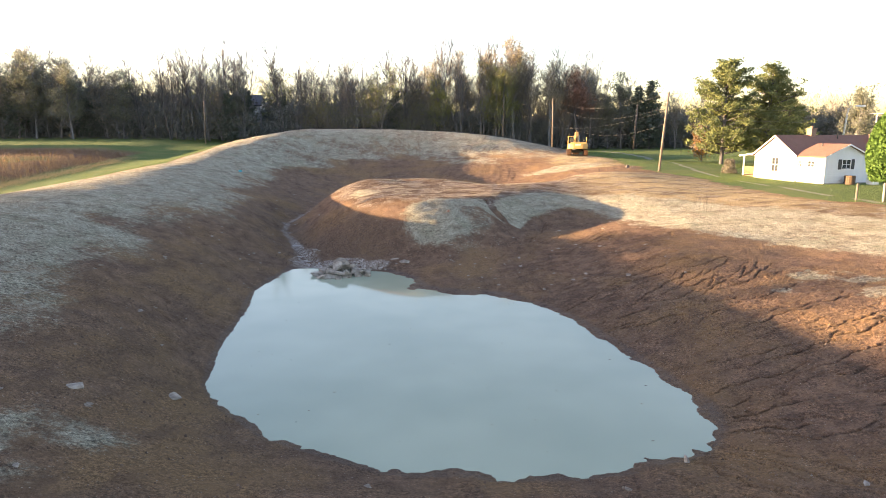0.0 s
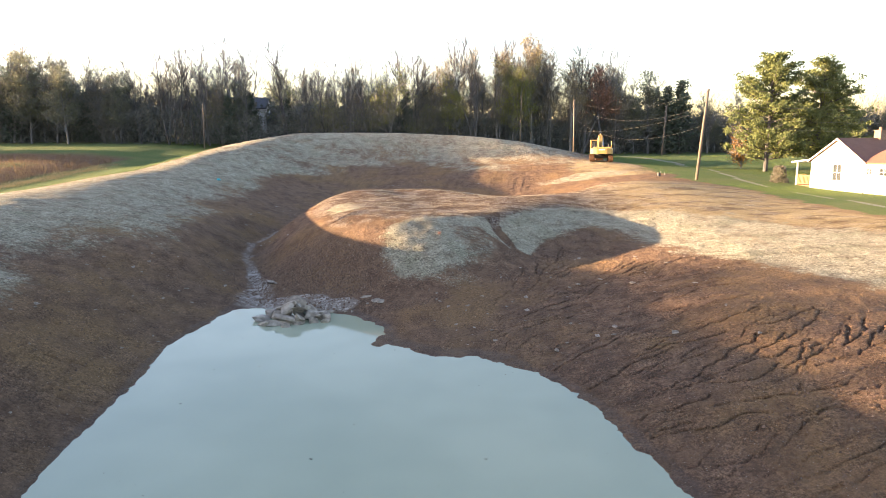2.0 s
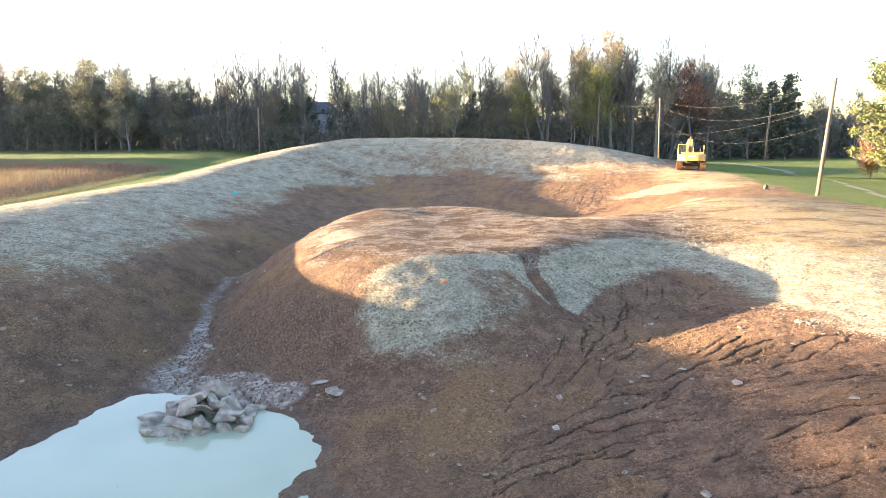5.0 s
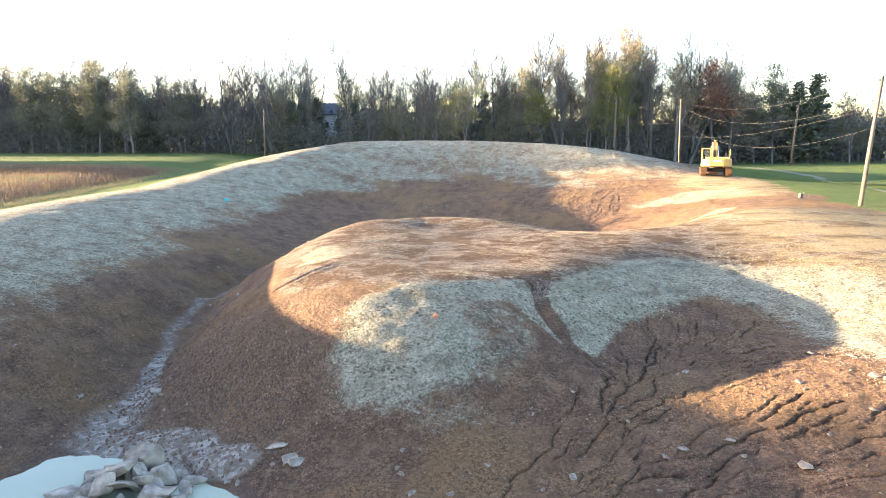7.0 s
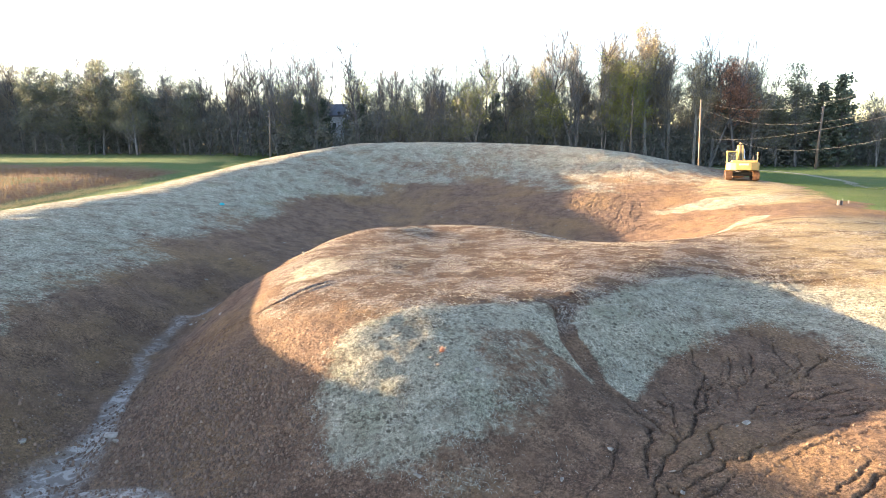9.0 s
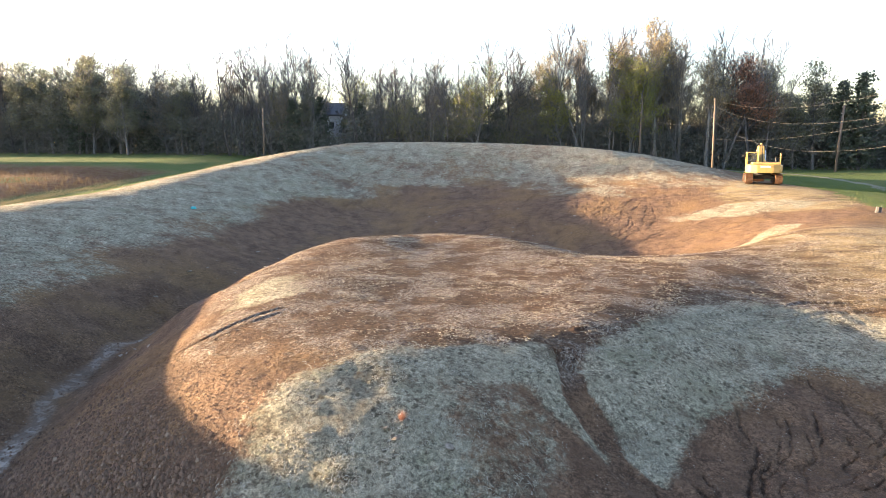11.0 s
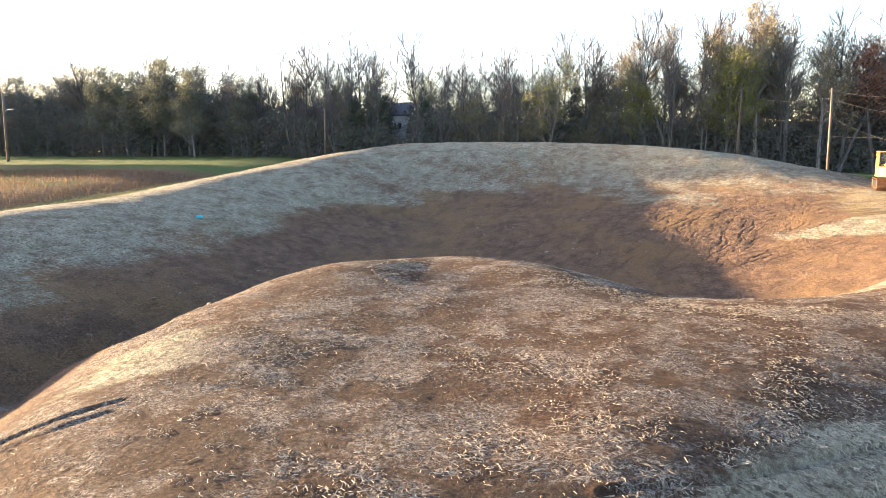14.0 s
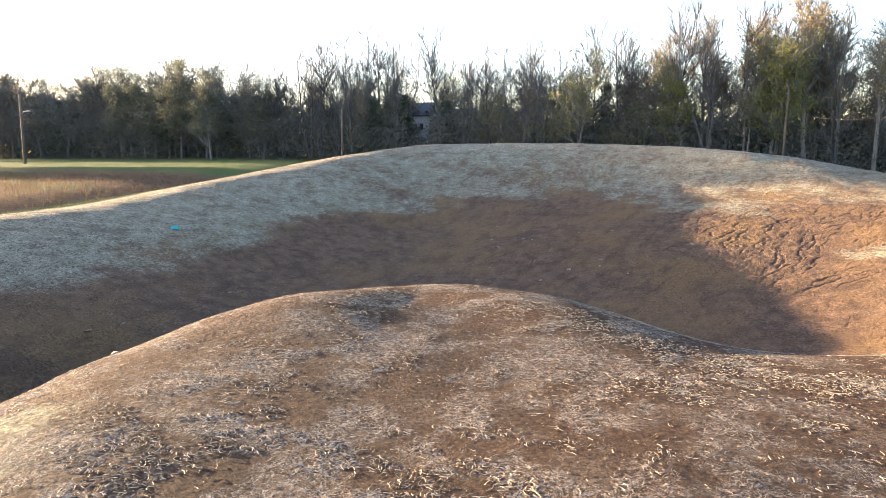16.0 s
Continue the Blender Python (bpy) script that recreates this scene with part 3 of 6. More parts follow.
def ground_material():
    n = Nodes("soil_mulch_and_grass", 0.95)
    big, mid, fine, grain = n.noise(0.22, 4), n.noise(1.6, 6, 0.62), n.noise(9, 6, 0.7), n.noise(46, 3, 0.7)
    soil = n.mix(n.ramp(mid, 0.3, 0.7), (0.136, 0.084, 0.052), (0.255, 0.158, 0.095))
    soil = n.mix(n.ramp(big, 0.4, 0.68), soil, (0.255, 0.155, 0.072))
    soil = n.mix(n.ramp(n.noise(0.75, 5, 0.6, n.stretch(1.5, 0.6, 1)), 0.5, 0.64, 0, 0.45), soil, (0.112, 0.068, 0.043))
    soil = n.mix(n.ramp(grain, 0.6, 0.7, 0, 0.55), soil, (0.33, 0.26, 0.185))
    soil = n.mix(n.ramp(fine, 0.57, 0.66, 0.0, 0.5), soil, (0.075, 0.05, 0.034))
    specks = n.math("MULTIPLY", n.ramp(n.cells(11), 0.13, 0.19, 1.0, 0.0), n.ramp(n.noise(4.1, 2), 0.52, 0.6))
    soil = n.mix(n.math("MULTIPLY", specks, 0.85), soil, (0.42, 0.355, 0.28))
    red = n.mix(n.ramp(fine, 0.3, 0.7), (0.056, 0.031, 0.018), (0.14, 0.08, 0.043))
    strands = n.noise(26, 3, 0.6, n.stretch(1.0, 0.55, 1), 1.8)
    red = n.mix(n.math("MULTIPLY", n.ramp(strands, 0.53, 0.63), n.ramp(mid, 0.45, 0.65, 0.0, 0.4)), red, (0.45, 0.375, 0.24))
    film = n.math("MULTIPLY", n.ramp(n.noise(0.9, 5, 0.6), 0.50, 0.60), n.ramp(n.noise(14, 4, 0.7), 0.42, 0.56))
    red = n.mix(n.math("MULTIPLY", film, 0.16), red, (0.54, 0.475, 0.39))
    patch = n.ramp(n.noise(0.55, 5, 0.65), 0.47, 0.56)
    vein = n.ramp(n.math("ABSOLUTE", n.math("SUBTRACT", n.noise(3.4, 4, 0.6, None, 1.6), 0.5)), 0.012, 0.036, 1.0, 0.0)
    lace = n.ramp(n.math("ABSOLUTE", n.math("SUBTRACT", n.noise(11, 3, 0.6, None, 1.0), 0.5)), 0.015, 0.06, 1.0, 0.0)
    crust = n.math("MULTIPLY", n.math("MAXIMUM", vein, n.math("MULTIPLY", lace, 0.45)), n.math("MULTIPLY", patch, n.ramp(grain, 0.38, 0.58, 0.35, 1.0)))
    red = n.mix(crust, red, (0.56, 0.50, 0.42))
    east = n.math("MULTIPLY", n.attr("rim"), n.ramp(n.noise(0.6, 5, 0.65, n.stretch(0.7, 1.5, 1)), 0.36, 0.56, 0.15, 0.8))
    red = n.mix(n.math("MULTIPLY", east, n.ramp(n.noise(15, 4, 0.7), 0.34, 0.54, 0.25, 1.0)), red, (0.50, 0.39, 0.20))
    mul = n.mix(n.ramp(mid, 0.3, 0.7), (0.395, 0.375, 0.265), (0.595, 0.56, 0.415))
    mul = n.mix(n.ramp(n.noise(0.5, 3), 0.5, 0.7, 0.0, 0.45), mul, (0.27, 0.30, 0.18))
    mul = n.mix(n.ramp(n.noise(0.85, 6, 0.68, n.stretch(1.0, 0.75, 1.6)), 0.5, 0.64, 0.0, 0.6), mul, (0.185, 0.145, 0.095))
    fibre = n.noise(34, 4, 0.7, n.stretch(1, 0.7, 1), 2.5)
    mul = n.mix(n.ramp(fibre, 0.36, 0.5, 0.75, 0.0), mul, (0.13, 0.105, 0.07))
    wisp = n.noise(2.3, 3, 0.6, None, 0.6)
    tufts = n.noise(8.5, 3, 0.62, n.stretch(1.0, 1.0, 0.7), 0.5)
    tufts = n.math("MULTIPLY", n.ramp(tufts, 0.53, 0.58), n.ramp(wisp, 0.38, 0.56, 0.35, 1.0))
    mul = n.mix(n.math("MULTIPLY", tufts, 0.65), mul, (0.12, 0.098, 0.066))
    mul = n.mix(n.ramp(n.noise(7.5, 5, 0.72), 0.55, 0.63, 0.0, 0.5), mul, (0.16, 0.125, 0.085))
    mul = n.mix(n.ramp(grain, 0.3, 0.5, 0.35, 0.0), mul, (0.17, 0.14, 0.10))
    dots = n.math("MULTIPLY", n.ramp(n.math("ADD", n.cells(4.6), n.math("MULTIPLY", n.math("SUBTRACT", fine, 0.5), 0.5)), 0.2, 0.3, 1.0, 0.0), n.ramp(n.noise(1.3, 3), 0.42, 0.56))
    mul = n.mix(n.math("MULTIPLY", dots, 0.75), mul, (0.085, 0.075, 0.048))
    grass = n.mix(n.ramp(fine, 0.3, 0.7), (0.06, 0.11, 0.027), (0.135, 0.185, 0.052))
    grass = n.mix(n.ramp(big, 0.45, 0.7, 0.0, 0.45), grass, (0.20, 0.20, 0.07))
    rank = n.mix(n.ramp(mid, 0.35, 0.65), (0.15, 0.075, 0.043), (0.21, 0.138, 0.076))
    rank = n.mix(n.ramp(n.noise(0.07, 3), 0.5, 0.62, 0, 0.8), rank, (0.10, 0.13, 0.045))
    stone = n.mix(n.ramp(n.cells(11), 0.12, 0.4), (0.27, 0.20, 0.14), soil)
    ragged = n.math("ADD", n.math("MULTIPLY", n.math("SUBTRACT", n.noise(4.2, 8, 0.8), 0.5), 2.3), n.math("MULTIPLY", n.math("SUBTRACT", n.noise(0.55, 5, 0.65, n.stretch(1.6, 0.7, 1)), 0.5), 1.3))
    mask = n.math("ADD", n.attr("mulch"), n.math("MULTIPLY", ragged, n.ramp(n.attr("mulch"), 0.0, 0.4)))
    c = n.mix(n.ramp(n.attr("stony"), 0.3, 0.8, 0, 0.7), soil, stone)
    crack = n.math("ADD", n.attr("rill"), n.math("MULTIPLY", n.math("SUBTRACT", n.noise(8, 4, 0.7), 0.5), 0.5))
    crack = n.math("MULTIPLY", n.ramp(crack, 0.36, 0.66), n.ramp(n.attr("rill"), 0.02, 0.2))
    # darkens the gully beds in the colour, standing in for shade down in them
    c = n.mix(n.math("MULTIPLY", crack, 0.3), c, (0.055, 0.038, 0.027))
    c = n.mix(n.attr("topsoil"), c, red)
    c = n.mix(n.ramp(mask, 0.25, 0.9, 0, 0.94), c, mul)
    grit = n.math("MULTIPLY", n.ramp(n.noise(11, 5, 0.78), 0.38, 0.62, 0.58, 1.36), n.ramp(n.noise(29, 2, 0.7), 0.36, 0.62, 0.74, 1.26))
    c = n.mix(n.ramp(n.noise(1.1, 4, 0.6), 0.36, 0.6, 0.4, 1.0), c, n.mix(1.0, c, grit, "MULTIPLY"))
    c = n.mix(n.ramp(n.math("ADD", n.attr("lawn"), n.math("MULTIPLY", n.math("SUBTRACT", fine, 0.5), 0.8)), 0.3, 0.7), c, grass)
    c = n.mix(n.attr("meadow"), c, rank)
    c = n.mix(n.ramp(n.attr("lane"), 0.2, 0.8, 0, 0.75), c, n.mix(fine, (0.26, 0.24, 0.20), (0.40, 0.38, 0.34)))
    c = n.mix(n.ramp(n.attr("wet"), 0.2, 0.9, 0, 0.4), c, (0.075, 0.05, 0.037))
    silt = n.mix(n.ramp(n.noise(2.6, 6, 0.68, None, 1.2), 0.47, 0.60), (0.27, 0.225, 0.18), (0.58, 0.53, 0.46))
    c = n.mix(n.ramp(n.attr("silt"), 0.2, 0.9, 0, 0.9), c, silt)
    n.color(c)
    n.rough(n.ramp(n.math("MAXIMUM", n.attr("wet"), n.attr("silt")), 0.2, 0.9, 0.95, 0.6))
    n.b.inputs["Specular IOR Level"].default_value = 0.25
    lumps = n.math("ADD", n.math("MULTIPLY", fine, 1.1), n.math("ADD", n.math("MULTIPLY", grain, 0.45), n.math("MULTIPLY", n.ramp(n.cells(6, "F1"), 0.0, 0.5), -0.3)))
    lumps = n.math("ADD", lumps, n.math("MULTIPLY", mid, 1.2))
    lumps = n.math("ADD", lumps, n.math("MULTIPLY", n.math("MULTIPLY", crust, n.attr("topsoil")), 0.14))
    lumps = n.math("SUBTRACT", lumps, n.math("MULTIPLY", crack, 0.4))
    n.bump(lumps, 1.0, 0.17)
    return n.m


ground = tagged(new("ground", ground_mesh()), "bare brown soil banks, pale straw mulch and green grass", "ground", kind="structure")
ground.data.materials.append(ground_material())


# ---- the pond ----
def water_material():
    n = Nodes("silty_water", 0.06)
    n.color(n.mix(n.ramp(n.noise(0.12, 3), 0.35, 0.65), (0.29, 0.335, 0.235), (0.35, 0.39, 0.275)))
    n.b.inputs["IOR"].default_value = 1.33
    n.bump(n.noise(1.3, 2), 0.05, 0.01)
    return n.m


def pond():
    s = Shape()
    x0, x1, y0, y1 = min(p[0] for p in SHORE) - 0.7, max(p[0] for p in SHORE) + 0.7, min(p[1] for p in SHORE) - 0.7, max(p[1] for p in SHORE) + 0.3
    pts = [(x0, y0, 0.0), (x1, y0, 0.0), (x1, y1, 0.0), (x0, y1, 0.0)]
    s.add(pts, [tuple(range(len(pts)))[::-1]])
    s.add([(x, y, -0.3) for x, y, z in pts], [tuple(range(len(pts)))])
    k = len(pts)
    s.f += [(i, (i + 1) % k, k + (i + 1) % k, k + i) for i in range(k)]
    ob = part("water", s, water_material())
    return tagged(ob, "still milky grey-green pond water in a dug basin", "pond", kind="structure")


pond()


def floating_leaves():
    """Dry leaves and specks that lie on the water."""
    r = np.random.RandomState(17)
    k = 70
    w, far = r.uniform(0, 2 * math.pi, k), r.uniform(0, 1, k) ** 0.5
    x, y = 0.5 + far * 9.5 * np.cos(w), 25.5 + far * 12 * np.sin(w)
    keep = land(x, y) < -0.1
    x, y = x[keep], y[keep]
    s = Shape()
    for px, py in zip(x, y):
        t, a = r.uniform(0, 6.28), 0.01 + 0.035 * r.uniform(0, 1) ** 3
        pts = [(px + a * (1.5 if i % 2 else 1.0) * math.cos(t + i * 1.047), py + a * math.sin(t + i * 1.047) * 0.7, 0.004 + 0.012 * (i % 2)) for i in range(6)]
        s.add(pts, [tuple(range(6))])
    n = Nodes("wet_dead_leaves", 0.7)
    n.color(n.mix(n.island(), (0.05, 0.04, 0.025), (0.22, 0.19, 0.11)))
    return tagged(part("floating_leaves", s, n.m), "dead leaves and specks floating on pond water", "leaves", kind="stuff")


floating_leaves()
# ---- trees ----
def bark(name, c):
    n = Nodes(name, 0.9)
    co = n.own()
    lines = n.noise(5, 4, 0.6, n.stretch(1, 1, 0.12, co))
    n.color(n.mix(n.ramp(lines, 0.3, 0.7), [v * 0.6 for v in c], [min(1, v * 1.3) for v in c]))
    return n.bump(lines, 0.6, 0.03).m


def foliage(name, dark, light, through_light=0.25):
    n = Nodes(name, 0.75)
    k = n.math("ADD", n.math("MULTIPLY", n.island(), 0.6), n.math("MULTIPLY", n.chance(), 0.4))
    n.color(n.mix(k, dark, light))
    n.b.inputs["Specular IOR Level"].default_value = 0.2
    tr = n.t.nodes.new("ShaderNodeBsdfTranslucent")
    tr.inputs["Color"].default_value = (*[min(1, v * 1.5) for v in light], 1)
    mixer = n.t.nodes.new("ShaderNodeMixShader")
    mixer.inputs[0].default_value = through_light
    out = n.t.nodes["Material Output"]
    n.t.links.new(n.b.outputs[0], mixer.inputs[1])
    n.t.links.new(tr.outputs[0], mixer.inputs[2])
    n.t.links.new(mixer.outputs[0], out.inputs["Surface"])
    return n.m


# the wood's bark and leaf colours are lifted towards grey: haze put into them
BARK_GREY = bark("grey_bark", (0.15, 0.148, 0.15))
BARK_DARK = bark("dark_bark", (0.085, 0.082, 0.083))
BARK_PALE = bark("pale_bark", (0.22, 0.21, 0.20))
LEAF = {
    "olive": foliage("olive_leaves", (0.095, 0.108, 0.08), (0.19, 0.198, 0.135)),
    "yellow": foliage("yellowing_leaves", (0.125, 0.145, 0.045), (0.26, 0.265, 0.09)),
    "tan": foliage("tan_leaves", (0.16, 0.135, 0.075), (0.33, 0.28, 0.17)),
    "rust": foliage("rust_leaves", (0.20, 0.10, 0.07), (0.33, 0.185, 0.13)),
    "amber": foliage("amber_leaves", (0.15, 0.075, 0.022), (0.27, 0.145, 0.04)),
    "brown": foliage("dry_brown_leaves", (0.12, 0.112, 0.088), (0.22, 0.20, 0.15)),
    "dark": foliage("dark_evergreen_needles", (0.05, 0.066, 0.054), (0.10, 0.125, 0.09), 0.1),
    "pine": foliage("pine_needles", (0.055, 0.082, 0.034), (0.185, 0.205, 0.08), 0.15),
    "hedge": foliage("arborvitae_sprays", (0.04, 0.085, 0.016), (0.10, 0.18, 0.035), 0.15),
    "thicket": foliage("thicket_leaves", (0.075, 0.083, 0.080), (0.155, 0.16, 0.138), 0.1),
}


def leaf(s, p, size, rng, flat=0.0):
    """One small leaf clump: two crossed, bent blades."""
    a = Vector((rng.gauss(0, 1), rng.gauss(0, 1), rng.gauss(0, 1) * (1 - flat))).normalized()
    b = a.cross(Vector((rng.gauss(0, 1), rng.gauss(0, 1), rng.gauss(0, 1)))).normalized()
    a, b, p = a * size * rng.uniform(0.6, 1.2), b * size * rng.uniform(0.35, 0.7), Vector(p)
    s.add([p - a, p + b, p + a, p - b], [(0, 1, 2, 3)])


def leaf_cloud(p, size, seed, flat=0.0):
    """Leaf clumps of those sizes at those points, as one shape."""
    r = np.random.RandomState(seed)
    k = len(p)
    a = r.normal(0, 1, (k, 3)) * (1, 1, 1 - flat)
    a /= np.linalg.norm(a, axis=1, keepdims=True)
    b = np.cross(a, r.normal(0, 1, (k, 3)))
    b /= np.linalg.norm(b, axis=1, keepdims=True)
    a, b = a * (size * r.uniform(0.6, 1.2, k))[:, None], b * (size * r.uniform(0.35, 0.7, k))[:, None]
    s = Shape()
    s.v = [tuple(q) for q in np.stack([p - a, p + b, p + a, p - b], 1).reshape(-1, 3).tolist()]
    s.f = [(i, i + 1, i + 2, i + 3) for i in range(0, 4 * k, 4)]
    return s


def grow(wood, tips, p, d, length, radius, depth, rng, spread, lift, sides):
    """A limb and its branches. Ends go to tips."""
    steps = 3
    pts, radii, q, dd = [p], [radius], p, d
    for i in range(steps):
        dd = (dd + Vector((rng.gauss(0, 0.10), rng.gauss(0, 0.10), rng.gauss(0, 0.06) + lift * 0.12))).normalized()
        q = q + dd * length / steps
        pts.append(q)
        radii.append(max(0.04, radius * (1 - 0.55 * (i + 1) / steps)))
    wood.tube(pts, radii, sides, caps=False)
    if depth == 0:
        tips.append((q, dd))
        tips.append(((pts[1] + pts[2]) / 2, dd))
        return
    for k in range(rng.choice((2, 3, 3)) + (1 if depth > 1 else 0)):
        i = rng.choice((1, 2, 3, 3))
        side = Vector((rng.gauss(0, 1), rng.gauss(0, 1), rng.gauss(0, 0.5))).normalized()
        nd = (dd + side * spread).normalized()
        grow(wood, tips, pts[i], nd, length * rng.uniform(0.5, 0.75), radii[i] * 0.62, depth - 1, rng, spread, lift, 3)


def broadleaf(seed, height, bare, colour, bark_mat, leaves, size, spread=0.75, fork=0.35, width=1.0, twigs=700):
    """A deciduous tree of that height; bare: share of its trunk with no limbs."""
    rng = random.Random(seed)
    wood, tips = Shape(), []
    lean = Vector((rng.gauss(0, 0.05), rng.gauss(0, 0.05), 1)).normalized()
    n, pts, radii, q, d = 9, [Vector((0, 0, -0.4))], [height * 0.0145], Vector((0, 0, -0.4)), lean
    for i in range(n):
        d = (d + Vector((rng.gauss(0, 0.055), rng.gauss(0, 0.055), 0.05))).normalized()
        q = q + d * (height * 0.88 / n)
        pts.append(q)
        radii.append(height * 0.0145 * (1 - 0.86 * (i + 1) / n))
    wood.tube(pts, radii, 6, caps=False)
    for i in range(2, n + 1):
        h = i / n
        if h < bare:
            continue
        for k in range(3 if h < 0.9 else 4):
            w = rng.uniform(0, 2 * math.pi)
            up = rng.uniform(0.45, 1.1) + fork * h
            nd = Vector((math.cos(w), math.sin(w), up)).normalized()
            grow(wood, tips, pts[i] - d * rng.uniform(0, height * 0.06), nd, height * rng.uniform(0.12, 0.22) * (1.15 - 0.55 * h) * width, radii[i] * 0.6 + 0.02, 2 if h < 0.85 else 1, rng, spread, 0.6, 4)
    crown = Shape()
    if leaves:
        for k in range(leaves):
            p, dd = rng.choice(tips)
            leaf(crown, p + Vector((rng.gauss(0, 0.45), rng.gauss(0, 0.45), rng.gauss(0, 0.4))), size, rng)
    for k in range(twigs):
        p, dd = rng.choice(tips)
        a = (dd + Vector((rng.gauss(0, 0.6), rng.gauss(0, 0.6), rng.gauss(0.3, 0.4)))).normalized()
        b = a.cross(Vector((rng.gauss(0, 1), rng.gauss(0, 1), rng.gauss(0, 1)))).normalized() * 0.03
        l = rng.uniform(0.5, 1.3)
        p = p + Vector((rng.gauss(0, 0.25), rng.gauss(0, 0.25), rng.gauss(0, 0.25)))
        wood.add([p - b, p + b, p + a * l + b * 0.3, p + a * l - b * 0.3], [(0, 1, 2, 3)])
    return wood, crown, bark_mat, LEAF[colour]


def bare_tree(seed, height, stems, bark_mat, leaves, colour="brown", twigs=420, thick=0.0105, steep=0.6):
    """A nearly leafless tree: one to three stems with rising limbs, fine twigs and a few leaf tufts."""
    rng = random.Random(seed)
    wood, tips, crown = Shape(), [], Shape()
    for s in range(stems):
        h = height * (1 if s == 0 else rng.uniform(0.7, 0.95))
        w = rng.uniform(0, 6.28)
        lean = 0.16 * (stems > 1)
        d = Vector((math.cos(w) * lean, math.sin(w) * lean, 1)).normalized()
        q, r0, n = Vector((0, 0, -0.4)), h * thick, 10
        pts, radii = [q], [r0]
        for i in range(n):
            d = (d + Vector((rng.gauss(0, 0.06), rng.gauss(0, 0.06), 0.06))).normalized()
            q = q + d * (h * 0.96 / n)
            pts.append(q)
            radii.append(max(0.035, r0 * (1 - 0.88 * (i + 1) / n)))
        wood.tube(pts, radii, 6, caps=False)
        for i in range(3, n):
            k = i / n
            if k < 0.38 and rng.random() < 0.6:
                continue
            for b in range(2 if k < 0.6 else 3):
                w = rng.uniform(0, 6.28)
                nd = Vector((math.cos(w), math.sin(w), rng.uniform(steep, 2.0))).normalized()
                grow(wood, tips, pts[i], nd, h * rng.uniform(0.10, 0.19) * (1.25 - 0.6 * k), max(0.035, radii[i] * 0.55), 2 if 0.45 < k < 0.8 and b == 0 else 1, rng, 0.6, 0.7, 3)
    for k in range(twigs):
        p, dd = rng.choice(tips)
        a = (dd + Vector((rng.gauss(0, 0.45), rng.gauss(0, 0.45), rng.gauss(0.5, 0.3)))).normalized()
        b = a.cross(Vector((rng.gauss(0, 1), rng.gauss(0, 1), rng.gauss(0, 1)))).normalized() * 0.03
        l = rng.uniform(0.5, 1.3)
        wood.add([p - b, p + b, p + a * l + b * 0.3, p + a * l - b * 0.3], [(0, 1, 2, 3)])
    tufts = [rng.choice(tips)[0] for k in range(max(1, leaves // 9))]
    for k in range(leaves):
        p = rng.choice(tufts)
        leaf(crown, p + Vector((rng.gauss(0, 0.3), rng.gauss(0, 0.3), rng.gauss(0, 0.3))), 0.12, rng)
    return wood, crown, bark_mat, LEAF[colour]


def conifer(seed, height, reach, colour, size, clumps, start=0.08, taper=1.0, ragged=0.3):
    rng = random.Random(seed)
    wood, crown = Shape(), Shape()
    wood.tube([(0, 0, -0.4), (0.05, 0, height * 0.5), (0, 0.05, height * 0.97)], [height * 0.018, height * 0.011, 0.03], 6, caps=False)
    z = height * start
    while z < height * 0.97:
        h = (z - height * start) / (height * (1 - start))
        r = reach * (1 - h) ** taper * (0.55 + 0.45 * min(1, h * 6)) + 0.25
        for k in range(6 if h < 0.7 else 4):
            w = rng.uniform(0, 2 * math.pi)
            length = r * rng.uniform(1 - ragged * 1.6, 1 + ragged * 0.6)
            rise = rng.uniform(-0.05, 0.35)
            end = Vector((math.cos(w) * length, math.sin(w) * length, z + rise * length))
            wood.tube([(0, 0, z), (end.x * 0.55, end.y * 0.55, z + rise * length * 0.3), end], [0.05, 0.035, 0.012], 3, caps=False)
            tufts = [rng.uniform(0.22, 1.05) for c in range(9)]
            for c in range(clumps):
                f = tufts[c % 9]
                p = Vector((end.x * f, end.y * f, z + rise * length * f * f)) + Vector((rng.gauss(0, 0.24), rng.gauss(0, 0.24), rng.gauss(0.05, 0.15)))
                leaf(crown, p, size, rng, 0.3)
        z += height * rng.uniform(0.035, 0.055)
    return wood, crown, BARK_DARK, LEAF[colour]


